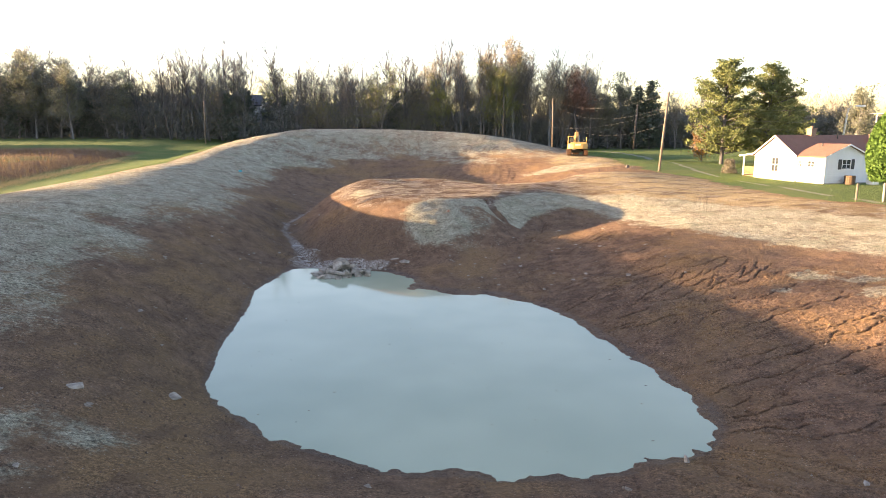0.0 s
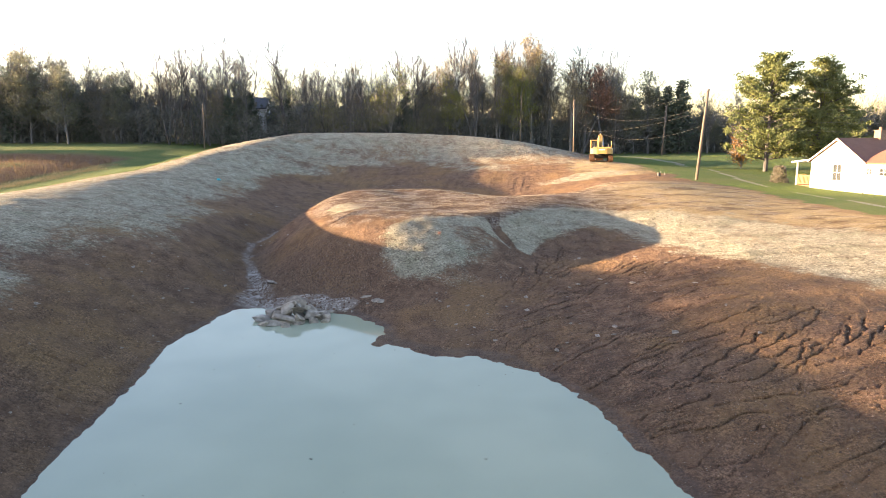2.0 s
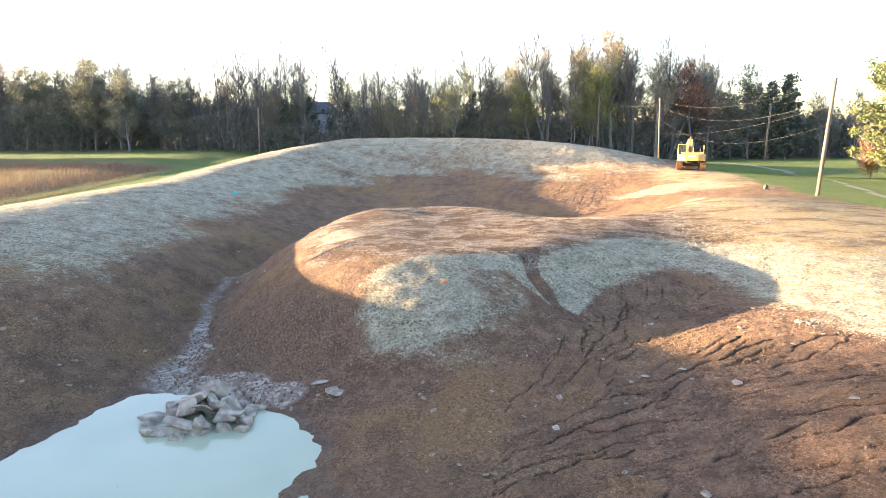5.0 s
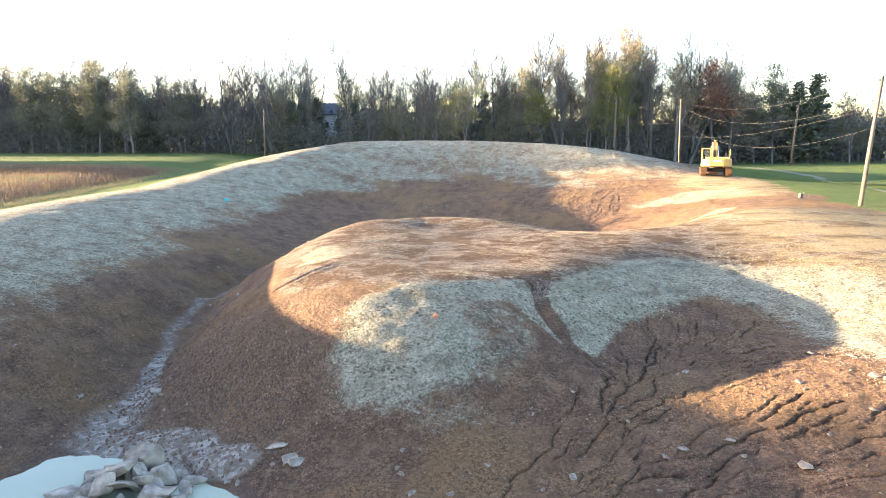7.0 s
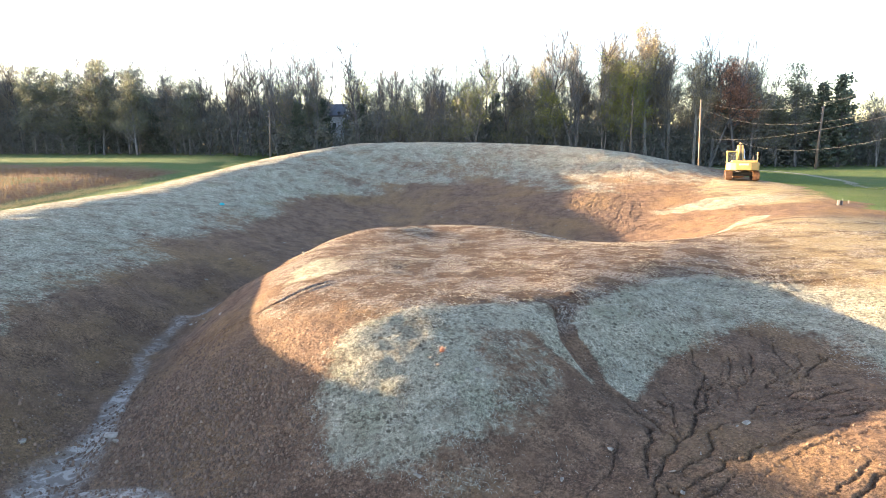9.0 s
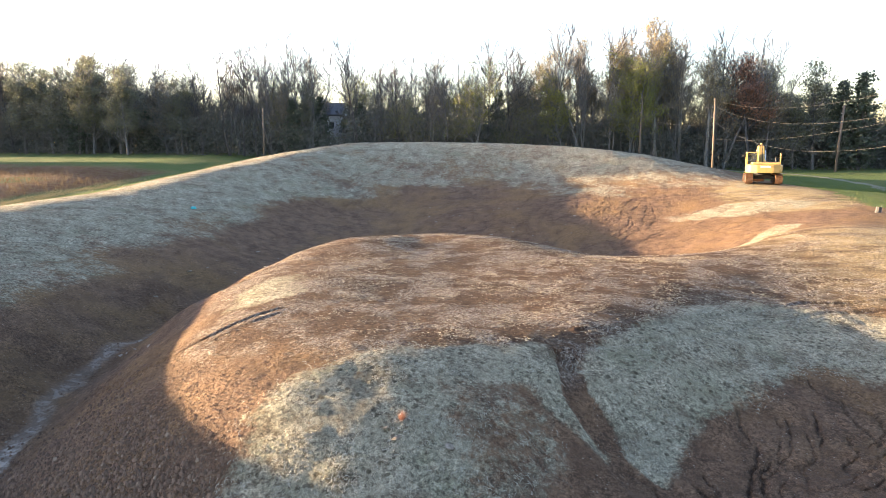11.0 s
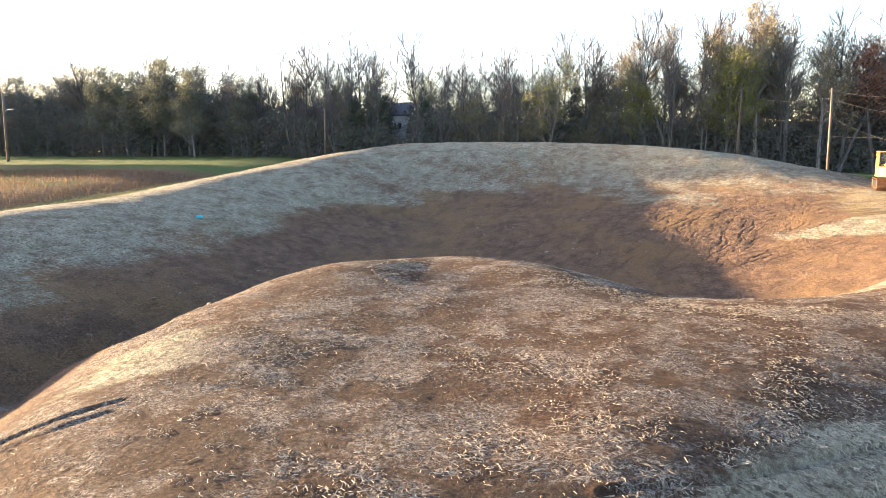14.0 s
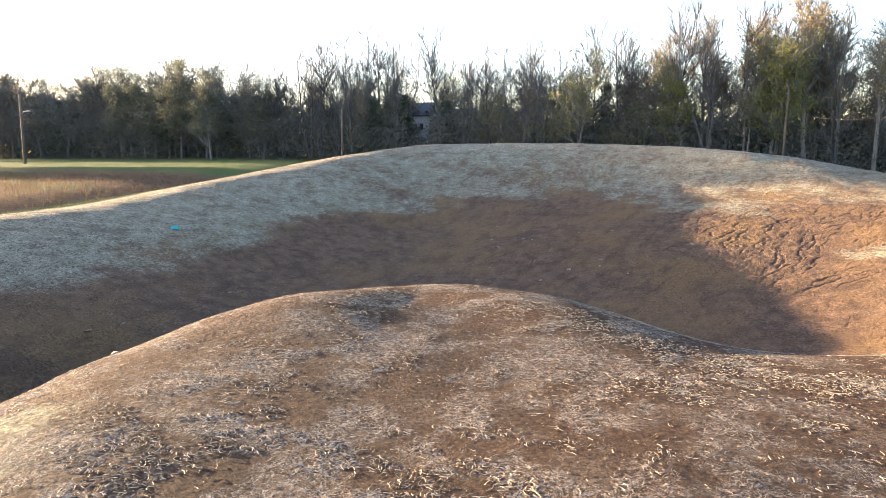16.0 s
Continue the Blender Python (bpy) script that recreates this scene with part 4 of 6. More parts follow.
def pine(seed, height, reach):
    """A broad old pine: whorls of upturned boughs that end in dense needle tufts, with gaps between them."""
    rng, r = random.Random(seed), np.random.RandomState(seed)
    wood, spots = Shape(), []
    wood.tube([(0, 0, -0.4), (0.1, 0, height * 0.5), (0, 0.1, height * 0.95)], [height * 0.02, height * 0.013, 0.04], 7, caps=False)
    z = height * 0.1
    while z < height * 0.96:
        h = z / height
        r0 = reach * min(1, 0.66 + 1.1 * h) * (1 - h**1.5) ** 0.85 + 0.25
        for k in range(6 if h < 0.75 else 5):
            w, length = rng.uniform(0, 2 * math.pi), r0 * rng.uniform(0.5, 1.2)
            rise = rng.uniform(0.0, 0.25) + 0.5 * h * h
            along = [Vector((math.cos(w) * length * f, math.sin(w) * length * f, z + length * (rise * f + 0.16 * f * f))) for f in (0, 0.4, 0.75, 1.0)]
            wood.tube(along, [0.09, 0.06, 0.04, 0.02], 4, caps=False)
            for c in range(3 + int(length * 2.2)):
                f = rng.uniform(0.3, 1.05)
                p = along[0].lerp(along[3], f) + Vector((rng.gauss(0, 0.26), rng.gauss(0, 0.26), rng.gauss(0.12, 0.14)))
                spots.append((p.x, p.y, p.z, rng.uniform(0.22, 0.42)))
        z += height * rng.uniform(0.035, 0.05)
    spots = np.array(spots)
    each = 26
    p = np.repeat(spots[:, :3], each, 0) + r.normal(0, 1, (len(spots) * each, 3)) * np.repeat(spots[:, 3:], each, 0) * (0.75, 0.75, 0.5)
    return wood, leaf_cloud(p, np.full(len(p), 0.15), seed + 1), BARK_DARK, LEAF["pine"]


def tree(name, made, label, m, category="tree", group="wood along the field"):
    wood, crown, bark_mat, leaf_mat = made
    t = thing(name, m, label, category, group)
    part("trunk", wood, bark_mat, t, smooth=True)
    if crown.f:
        part("crown", crown, leaf_mat, t)
    return t


def put(x, y, turn=0.0, scale=1.0, sink=0.0):
    return pose(x, y, ground_z(x, y) - sink, 0, 0, turn) @ Matrix.Scale(scale, 4)


def wood_edge():
    """The wood behind the field: kinds of trees, built once, then copied along its edge."""
    kinds = {
        # kind: tree, its height
        "forked": (tree("bare_tree", bare_tree(11, 19, 3, BARK_GREY, 260), "tall bare tree with grey ascending branches", put(-47.8, 134)), 19),
        "thin": (tree("bare_tree", bare_tree(12, 19, 1, BARK_DARK, 150, twigs=360), "tall thin bare tree with a few dry leaves", put(-33, 134)), 19),
        "snag": (tree("bare_tree", bare_tree(19, 18, 2, BARK_DARK, 60, "dark", 160, 0.013, 0.9), "dark half-dead tree with two bare stems", put(-55.4, 133)), 18),
        "pale": (tree("bare_tree", bare_tree(13, 17, 3, BARK_PALE, 900, "tan", 620), "pale-barked tree with thin tan leaves", put(7.9, 134)), 17),
        "green": (tree("green_tree", broadleaf(14, 15, 0.22, "olive", BARK_GREY, 4800, 0.17, 0.85, 0.3, twigs=200), "broad tree in dull green leaf", put(-75, 132.5)), 15),
        "yellow": (tree("yellowing_tree", broadleaf(15, 17, 0.3, "yellow", BARK_GREY, 5200, 0.15, 0.8, 0.4), "tree in thin yellow-green autumn leaf", put(10.8, 133.5)), 17),
        "tan": (tree("yellowing_tree", broadleaf(21, 19, 0.35, "tan", BARK_PALE, 2600, 0.14, 0.7, 0.7), "tall pale tree with thin tan-yellow leaves", put(21.8, 134)), 19),
        "rusty": (tree("rusty_tree", broadleaf(16, 16, 0.35, "rust", BARK_DARK, 4600, 0.15, 0.8, 0.5), "tree with red-brown autumn leaves", put(28.0, 134, 0, 1.1)), 16),
        "cedar": (tree("cedar", conifer(17, 10, 2.3, "dark", 0.2, 26, 0.05, 0.8, 0.35), "dark green cedar at the wood's edge", put(-43, 132)), 10),
        "brown": (tree("brown_tree", broadleaf(18, 14, 0.15, "brown", BARK_GREY, 2800, 0.14, 0.85, 0.3, twigs=350), "tree with thinning brown leaves", put(-4, 134)), 14),
        "spreading": (tree("spreading_tree", broadleaf(22, 15.5, 0.06, "yellow", BARK_PALE, 3000, 0.14, 0.9, 0.1, 1.25), "pale-limbed spreading tree with thin yellowish leaves", put(-13.1, 132.5)), 15.5),
    }
    rng = random.Random(5)

    def plant(kind, x, y, height, turn=None):
        ob, tall = kinds[kind]
        copy_thing(ob, put(x, y, rng.uniform(0, 360) if turn is None else turn, height / tall))

    # the trees that stand out along the edge
    for kind, x, height in (
        ("green", -101, 15), ("green", -95, 14), ("pale", -88.9, 18), ("green", -84, 15), ("brown", -80, 15), ("brown", -70, 12), ("green", -66, 12),
        ("snag", -62, 13), ("thin", -53, 17), ("thin", -50.8, 17), ("forked", -45.5, 18), ("forked", -40.8, 19.3), ("green", -41.8, 12), ("thin", -32, 15),
        ("brown", -44, 12), ("snag", -25, 14), ("pale", -20.2, 16.5), ("spreading", -23, 9), ("forked", -17, 15), ("snag", -7, 17.7), ("thin", -1.1, 18), ("spreading", -6.5, 11),
        ("forked", 3.9, 18.5), ("yellow", 12.6, 16), ("yellow", 0.5, 13), ("tan", 14.7, 20.5), ("pale", 18.2, 17), ("forked", 24.5, 17.5), ("brown", 6, 13), ("brown", 31.8, 13),
        ("green", 37.5, 14), ("cedar", 43, 12.5), ("cedar", 40.5, 11.5), ("pale", 48.5, 10.5), ("pale", 54, 11), ("brown", 60, 10)):
        plant(kind, x, 133.5 + rng.uniform(-1.2, 1.2) + 0.05 * abs(x + 30), height * (1.04 if -60 < x < -5 else 1.15))
    # the ranks behind them
    skyline = ([-200, -101, -89, -75, -62, -55, -48, -34, -29, -23, -13, 0, 8, 15, 22, 28, 33, 38, 43, 49, 120], [19, 17.5, 18, 14.5, 13.5, 15, 16.5, 16.5, 12.5, 14.5, 15.5, 17, 18.5, 19.5, 19, 17, 13.5, 13.5, 12, 10.5, 11])
    for y0, gap, x0, x1 in ((136, 2.9, -165, 96), (142, 3.0, -172, 110), (150, 5.5, -172, 105)):
        x = x0
        while x < x1:
            px, py = x + rng.uniform(-1.5, 1.5), y0 + rng.uniform(-2.5, 2.5) + 0.05 * abs(x + 30)
            x += gap * rng.uniform(0.6, 1.4)
            if abs(px - 5.1 + 0.435 * (py - 38)) < 2.4 and py < 156:
                continue
            across = (px - 2) * 137 / (py - 3)
            if across < -60:
                bag = ("green", "green", "brown", "brown", "thin", "cedar", "forked")
            elif across < -8:
                bag = ("thin", "forked", "forked", "brown", "cedar", "thin", "spreading", "snag")
            elif across < 31:
                bag = ("forked", "forked", "thin", "pale", "brown", "pale", "thin", "tan")
            else:
                bag = ("green", "cedar", "brown", "green", "pale")
            kind = rng.choice(bag)
            height = float(np.interp(across, *skyline)) * rng.uniform(0.85, 1.2)
            height *= 0.62 if kind == "cedar" else 0.78 if kind in ("green", "brown", "spreading") and across > -60 else 0.92 if kind in ("green", "brown") else 1.0
            plant(kind, px, py, height)
    # unseen trees beyond the field, added sunward to shade banks, far heap and wood
    for row, x in enumerate((-75, -79.5)):
        for i in range(6):
            plant("green", x + rng.uniform(-1, 1), 30.5 + 1.9 * i + row, rng.uniform(9, 9.9))
    for y in (16.5, 20.5, 26.5, 28.5):
        plant("green", -76, y, 9.9, 40 * y)
    for i in range(7):
        plant(("green", "brown", "green")[i % 3], -126 + rng.uniform(-2, 2), 101.0 + 2.1 * i, rng.uniform(14.5, 16.5))
        plant("green", -133 + rng.uniform(-2, 2), 102.0 + 2.0 * i, rng.uniform(15, 17))
    for i in range(9):
        plant("green", -178 + rng.uniform(-3, 3), 129 + 3.4 * i, rng.uniform(19, 23))


def thicket():
    """The dark undergrowth below the trees."""
    r = np.random.RandomState(9)
    k = 165000
    x, dy = r.uniform(-170, 105, k), r.uniform(0, 1, k) ** 1.6 * 34
    back = r.uniform(0, 1, k) < 0.12
    dy = np.where(back, r.uniform(34, 40, k), dy)
    y = 129.6 + dy + 0.05 * np.abs(x + 30) + 1.5 * rough(x, x * 0, 9, 85)
    top = np.maximum(1.0, 6.4 + 4.0 * rough(x, dy, 7, 83, 3) + np.minimum(dy, 25) * 0.05 + 2.6 * step(-x, 58, 75))
    h = r.uniform(0, 1, k) * top
    clear = (np.abs(x - 5.1 + 0.435 * (y - 38)) < 1.8) & (y < 150) & (h > 3.6)
    p = np.stack([x, y, 7.0 - 2.0 * step(x, -25, 20) + h], 1)[~clear]
    size = np.where(back, 0.55, 0.16 + 0.014 * dy)[~clear]
    ob = part("undergrowth", leaf_cloud(p, size, 19), LEAF["thicket"])
    return tagged(ob, "dense dark undergrowth beneath the trees of the wood", "undergrowth", kind="stuff")


def saplings():
    """Bare saplings and twigs that fill the wood between the undergrowth and the crowns."""
    r = np.random.RandomState(29)
    k = 70000
    x, dy = r.uniform(-165, 100, k), r.uniform(2, 30, k)
    y = 131 + dy + 0.05 * np.abs(x + 30)
    top = 11.5 + 5.0 * rough(x, dy, 6, 31, 3)
    h = 3 + r.uniform(0, 1, k) ** 1.5 * np.maximum(2, top - 3)
    z = 7.0 - 2.0 * step(x, -25, 20) + h
    clear = (np.abs(x - 5.1 + 0.435 * (y - 38)) < 1.8) & (y < 150)
    x, y, z = x[~clear], y[~clear], z[~clear]
    k = len(x)
    w, l, up = r.uniform(0, 2 * math.pi, k), r.uniform(0.35, 1.1, k), r.uniform(0.35, 1.0, k)
    ex, ey, ez = np.cos(w) * l * (1 - up * 0.7), np.sin(w) * l * (1 - up * 0.7), l * up
    nx, ny = np.full(k, 0.022), r.normal(0, 0.01, k)
    pts = np.stack([np.stack([x - nx, y - ny, z], 1), np.stack([x + nx, y + ny, z], 1), np.stack([x + ex + nx * 0.4, y + ey, z + ez], 1), np.stack([x + ex - nx * 0.4, y + ey, z + ez], 1)], 1).reshape(-1, 3)
    s = Shape()
    s.v, s.f = [tuple(p) for p in pts.tolist()], [(4 * i, 4 * i + 1, 4 * i + 2, 4 * i + 3) for i in range(k)]
    n = Nodes("sapling_twigs", 0.9)
    n.color(n.mix(n.island(), (0.07, 0.068, 0.066), (0.16, 0.15, 0.135)))
    return tagged(part("saplings", s, n.m), "bare grey saplings and twigs crowding the wood", "saplings", kind="stuff")


wood_edge()
thicket()
saplings()

# ---- stones ----
def stone_material():
    n = Nodes("limestone", 0.9)
    co = n.own()
    a, b = n.noise(3, 5, co=co), n.noise(25, 4, co=co)
    n.color(n.mix(n.chance(), n.mix(n.ramp(a, 0.3, 0.7), (0.19, 0.155, 0.115), (0.42, 0.355, 0.27)), n.mix(n.ramp(a, 0.3, 0.7), (0.25, 0.21, 0.165), (0.52, 0.465, 0.38))))
    return n.bump(n.math("ADD", a, n.math("MULTIPLY", b, 0.5)), 1.0, 0.09).m


STONE = stone_material()


def rock_mesh(seed, sx, sy, sz, pieces=16):
    """A broken stone: the hull of a few scattered corners, with worn edges."""
    rng = random.Random(seed)
    bm = bmesh.new()
    for i in range(pieces):
        p = Vector((rng.gauss(0, 1), rng.gauss(0, 1), rng.gauss(0, 1))).normalized()
        k = 0.5 / max(abs(p.x), abs(p.y), abs(p.z)) * rng.uniform(0.75, 1.0)
        bm.verts.new((p.x * k * sx, p.y * k * sy, p.z * k * sz))
    hull = bmesh.ops.convex_hull(bm, input=bm.verts[:])
    bmesh.ops.delete(bm, geom=[v for v in bm.verts if not v.link_faces], context="VERTS")
    bmesh.ops.bevel(bm, geom=bm.edges[:], offset=min(sx, sy, sz) * 0.05, segments=1, affect="EDGES")
    me = bpy.data.meshes.new("rock")
    bm.to_mesh(me)
    bm.free()
    me.materials.append(STONE)
    return me


def rock(me, x, y, lift, turn=(0, 0, 0), scale=1.0, label="rough grey-brown stone lying on bare soil", group="stones on the banks", base=None):
    ob = new("rock", me)
    z = ground_z(x, y) if base is None else base
    ob.matrix_basis = pose(x, y, z + lift, *turn) @ Matrix.Scale(scale, 4)
    return tagged(ob, label, "rock", group)


def rock_pile():
    rng = random.Random(3)
    shapes = [rock_mesh(20 + i, *s) for i, s in enumerate(((1.3, 0.7, 0.32), (1.0, 0.75, 0.45), (0.8, 0.6, 0.5), (1.15, 0.55, 0.25), (0.6, 0.5, 0.4), (0.95, 0.8, 0.3)))]
    layers = [(16, 1.75, 0.0), (11, 1.15, 0.24), (5, 0.6, 0.48)]
    for count, reach, up in layers:
        for i in range(count):
            w = 2 * math.pi * (i + rng.uniform(-0.3, 0.3)) / count
            r = reach * rng.uniform(0.55, 1.05)
            x, y = -5.65 + 0.95 * r * math.cos(w), 35.75 + 0.75 * r * math.sin(w)
            rock(rng.choice(shapes), x, y, up + 0.06, (rng.uniform(-28, 28), rng.uniform(-28, 28), rng.uniform(0, 360)), rng.uniform(0.75, 1.15), "broken limestone slab heaped in shallow pond water", "rock heap in the pond", base=max(-0.08, min(0.2, ground_z(x, y))))
    big = rock_mesh(40, 1.1, 0.8, 0.75, 22)
    rock(big, -5.9, 36.75, 0.35, (5, 8, 20), 0.9, "large rounded grey boulder topping the rock heap", "rock heap in the pond", base=0.05)


def loose_stones():
    rng = random.Random(7)
    shapes = [rock_mesh(60 + i, *s) for i, s in enumerate(((0.7, 0.45, 0.14), (0.5, 0.4, 0.2), (0.45, 0.3, 0.12), (0.35, 0.3, 0.22), (0.6, 0.3, 0.16)))]
    slab = "pale flat stone slab lying on brown soil"
    for x, y, k, s in ((-8.8, 14.6, 0, 1.0), (-7.35, 16.6, 0, 0.8), (-2.95, 37.9, 0, 0.95), (-2.35, 37.4, 1, 0.8), (-2.1, 37.25, 1, 0.8), (-2.75, 37.2, 3, 0.6), (-4.0, 37.1, 4, 0.9), (-3.6, 36.8, 1, 0.8), (-3.3, 36.7, 1, 0.7), (-8.1, 40.7, 0, 0.9), (-7.9, 40.4, 3, 0.7), (5.9, 14.3, 3, 0.9), (-10.7, 22.0, 2, 0.8), (9.2, 37.2, 2, 0.9), (1.0, 36.3, 4, 0.6), (0.4, 37.7, 3, 0.6)):
        rock(shapes[k], x, y, 0.02, (rng.uniform(-8, 8), rng.uniform(-8, 8), rng.uniform(0, 360)), s, slab)
    for i in range(260):
        side = rng.random()
        if side < 0.35:
            x, y = rng.uniform(-15.5, -8.5), rng.uniform(17, 68)
        elif side < 0.66:
            x, y = rng.uniform(0, 13), rng.uniform(29, 43)
        elif side < 0.85:
            x, y = rng.uniform(-10, 4), rng.uniform(73, 90)
        else:
            x, y = rng.uniform(-11, 14), rng.uniform(9.5, 14)
        if ground_z(x, y) < 0.12 or ground_z(x, y) > 3.2:
            continue
        rock(rng.choice(shapes), x, y, 0.01, (rng.uniform(-15, 15), rng.uniform(-15, 15), rng.uniform(0, 360)), rng.uniform(0.2, 0.5), "small pale stone half sunk in brown soil")


def clods():
    """Crumbs of earth and gravel strewn over the bare slopes."""
    r = np.random.RandomState(13)
    groups = [
        (r.uniform(-22, -9, 5500), r.uniform(9, 60, 5500), 1.0),
        (r.uniform(4, 18, 9000), r.uniform(9, 46, 9000), 0.5),
        (r.normal(-5.0, 2.6, 15000), r.normal(41.0, 2.1, 15000), 1.15),
        (r.uniform(-13, 16, 7000), r.uniform(9.5, 45, 7000), 0.9),
        (r.uniform(-9, 3, 3000), r.uniform(42, 48, 3000), 0.45),
        (r.uniform(-14, 14, 3000), r.uniform(64, 92, 3000), 0.9),
    ]
    x, y = np.concatenate([g[0] for g in groups]), np.concatenate([g[1] for g in groups])
    size = np.concatenate([np.full(len(g[0]), g[2]) for g in groups])
    z = surface(x, y)
    mulch, topsoil, *rest = zones(x, y, z)
    keep = (z > 0.06) & (z < 3.3) & (mulch < 0.4) & (topsoil < 0.5)
    x, y, z, size = x[keep], y[keep], z[keep], size[keep]
    size = size * (1 - 0.55 * step(z, 2.0, 2.6))
    k = len(x)
    a = size * (0.011 + 0.042 * r.uniform(0, 1, k) ** 3)
    w = r.uniform(0, 6.28, k)
    cols = []
    for i in range(5):
        ang = w + i * 1.2566
        m = a * r.uniform(0.75, 1.25, k)
        cols.append(np.stack([x + m * np.cos(ang), y + m * np.sin(ang), z - 0.015], 1))
    for i in range(3):
        ang = w + 0.5 + i * 2.094
        m = a * r.uniform(0.3, 0.7, k)
        cols.append(np.stack([x + m * np.cos(ang), y + m * np.sin(ang), z + a * r.uniform(0.6, 1.1, k)], 1))
    s = Shape()
    s.v = [tuple(q) for q in np.stack(cols, 1).reshape(-1, 3).tolist()]
    pattern = ((0, 1, 5), (1, 2, 6), (1, 6, 5), (2, 3, 6), (3, 4, 7), (3, 7, 6), (4, 0, 7), (0, 5, 7), (5, 6, 7))
    s.f = [(i + p, i + q, i + t) for i in range(0, 8 * k, 8) for p, q, t in pattern]
    n = Nodes("earth_crumbs", 0.95)
    n.color(n.mix(n.ramp(n.island(), 0.96, 1.0, 0.0, 0.7), n.mix(n.island(), (0.10, 0.064, 0.042), (0.23, 0.147, 0.094)), (0.34, 0.27, 0.195)))
    ob = part("clods", s, n.m)
    return tagged(ob, "brown earth clods and gravel strewn over bare slopes", "gravel", kind="stuff")


def strands(x, y, length, wide, high, rng, upright=0.0):
    """Many thin bent straws or blades lying at those places, as one shape."""
    k = len(x)
    w = rng.uniform(0, 2 * math.pi, k)
    dx, dy = np.cos(w) * length / 2, np.sin(w) * length / 2
    bend = rng.uniform(-0.35, 0.35, k)
    mx, my = x - dy * bend, y + dx * bend
    nx, ny = -np.sin(w) * wide / 2, np.cos(w) * wide / 2
    za, zm, zb = surface(x - dx, y - dy), surface(mx, my), surface(x + dx, y + dy)
    ha, hm, hb = high * rng.uniform(0.3, 1, k), high * rng.uniform(0.8, 1.5, k), high * rng.uniform(0.3, 1, k)
    rows = []
    for px, py, pz in ((x - dx, y - dy, za + ha), (mx, my, zm + hm), (x + dx, y + dy, zb + hb)):
        rows += [np.stack([px - nx, py - ny, pz], 1), np.stack([px + nx, py + ny, pz + 0.004], 1)]
    s = Shape()
    s.v = [tuple(p) for p in np.stack(rows, 1).reshape(-1, 3).tolist()]
    s.f = [f for i in range(0, 6 * k, 6) for f in ((i, i + 1, i + 3, i + 2), (i + 2, i + 3, i + 5, i + 4))]
    return s


def straw():
    """Loose straw over the mound's top, in drifts."""
    r = np.random.RandomState(4)
    n = 300000
    x, y = r.uniform(-10, 17, n), r.uniform(42, 65, n)
    z = land(x, y)
    mulch, topsoil, lawn, *rest = zones(x, y, z)
    drift = rough(x, y, 1.6, 91, 3) + 0.75 * rough(x * 0.6, y, 0.35, 93, 2)
    keep = (r.uniform(0, 1, n) < (0.07 + 0.93 * step(drift, 0.1, 0.45)) * topsoil * (1 - 0.8 * mulch) * 0.6) & (z > 0.6)
    x, y = x[keep], y[keep]
    k = len(x)
    s = strands(x, y, 0.03 + 0.11 * r.uniform(0, 1, k) ** 1.8, r.uniform(0.005, 0.011, k), 0.009, r)
    m = Nodes("straw", 0.8)
    m.color(m.mix(m.island(), (0.30, 0.235, 0.15), (0.60, 0.51, 0.37)))
    ob = part("straw", s, m.m)
    return tagged(ob, "loose pale straw scattered over reddish soil", "straw", kind="stuff")


def mulch_fibres():
    """The matted pale fibres of the mulch where it lies nearest the path."""
    r = np.random.RandomState(6)
    n = 150000
    x, y = r.uniform(-4, 16, n), r.uniform(38, 53.5, n)
    z = land(x, y)
    mulch, *rest = zones(x, y, z)
    holes = rough(x, y, 0.45, 95, 2)
    keep = (r.uniform(0, 1, n) < np.clip(mulch * 1.2, 0, 1) * step(holes + 0.6 * rough(x, y, 1.6, 97, 3), -0.25, 0.35)) & (z > 0.6)
    x, y = x[keep], y[keep]
    k = len(x)
    s = strands(x, y, r.uniform(0.03, 0.10, k), r.uniform(0.004, 0.009, k), 0.02, r)
    m = Nodes("mulch_fibre", 0.85)
    m.color(m.mix(m.island(), (0.34, 0.325, 0.24), (0.60, 0.565, 0.45)))
    ob = part("mulch_fibres", s, m.m)
    return tagged(ob, "matted pale straw mulch fibres on a slope", "mulch", kind="stuff")


def lawn_grass():
    """Upright blades of the lawn past the right rim and of the mown strip past the left bank."""
    r = np.random.RandomState(10)
    x = np.r_[r.uniform(19, 48, 80000), r.uniform(-47, -29, 20000)]
    y = np.r_[40 + r.uniform(0, 1, 80000) ** 1.2 * 85, r.uniform(40, 125, 20000)]
    z = land(x, y)
    mulch, topsoil, lawn, *rest = zones(x, y, z)
    keep = r.uniform(0, 1, len(x)) < lawn
    x, y, z = x[keep], y[keep], z[keep]
    k = len(x)
    h, w = r.uniform(0.02, 0.05, k), r.uniform(0, math.pi, k)
    dx, dy, lx, ly = np.cos(w) * 0.034, np.sin(w) * 0.034, r.normal(0, 0.03, k), r.normal(0, 0.03, k)
    pts = np.stack([np.stack([x - dx, y - dy, z - 0.05], 1), np.stack([x + dx, y + dy, z - 0.05], 1), np.stack([x + lx + dx * 0.5, y + ly, z + h], 1), np.stack([x + lx - dx * 0.5, y + ly, z + h * 0.95], 1)], 1).reshape(-1, 3)
    s = Shape()
    s.v, s.f = [tuple(p) for p in pts.tolist()], [(4 * i, 4 * i + 1, 4 * i + 2, 4 * i + 3) for i in range(k)]
    ob = part("grass", s, foliage("lawn_blades", (0.075, 0.125, 0.035), (0.15, 0.195, 0.06), 0.2))
    return tagged(ob, "short green and yellowing lawn grass", "grass", kind="stuff")


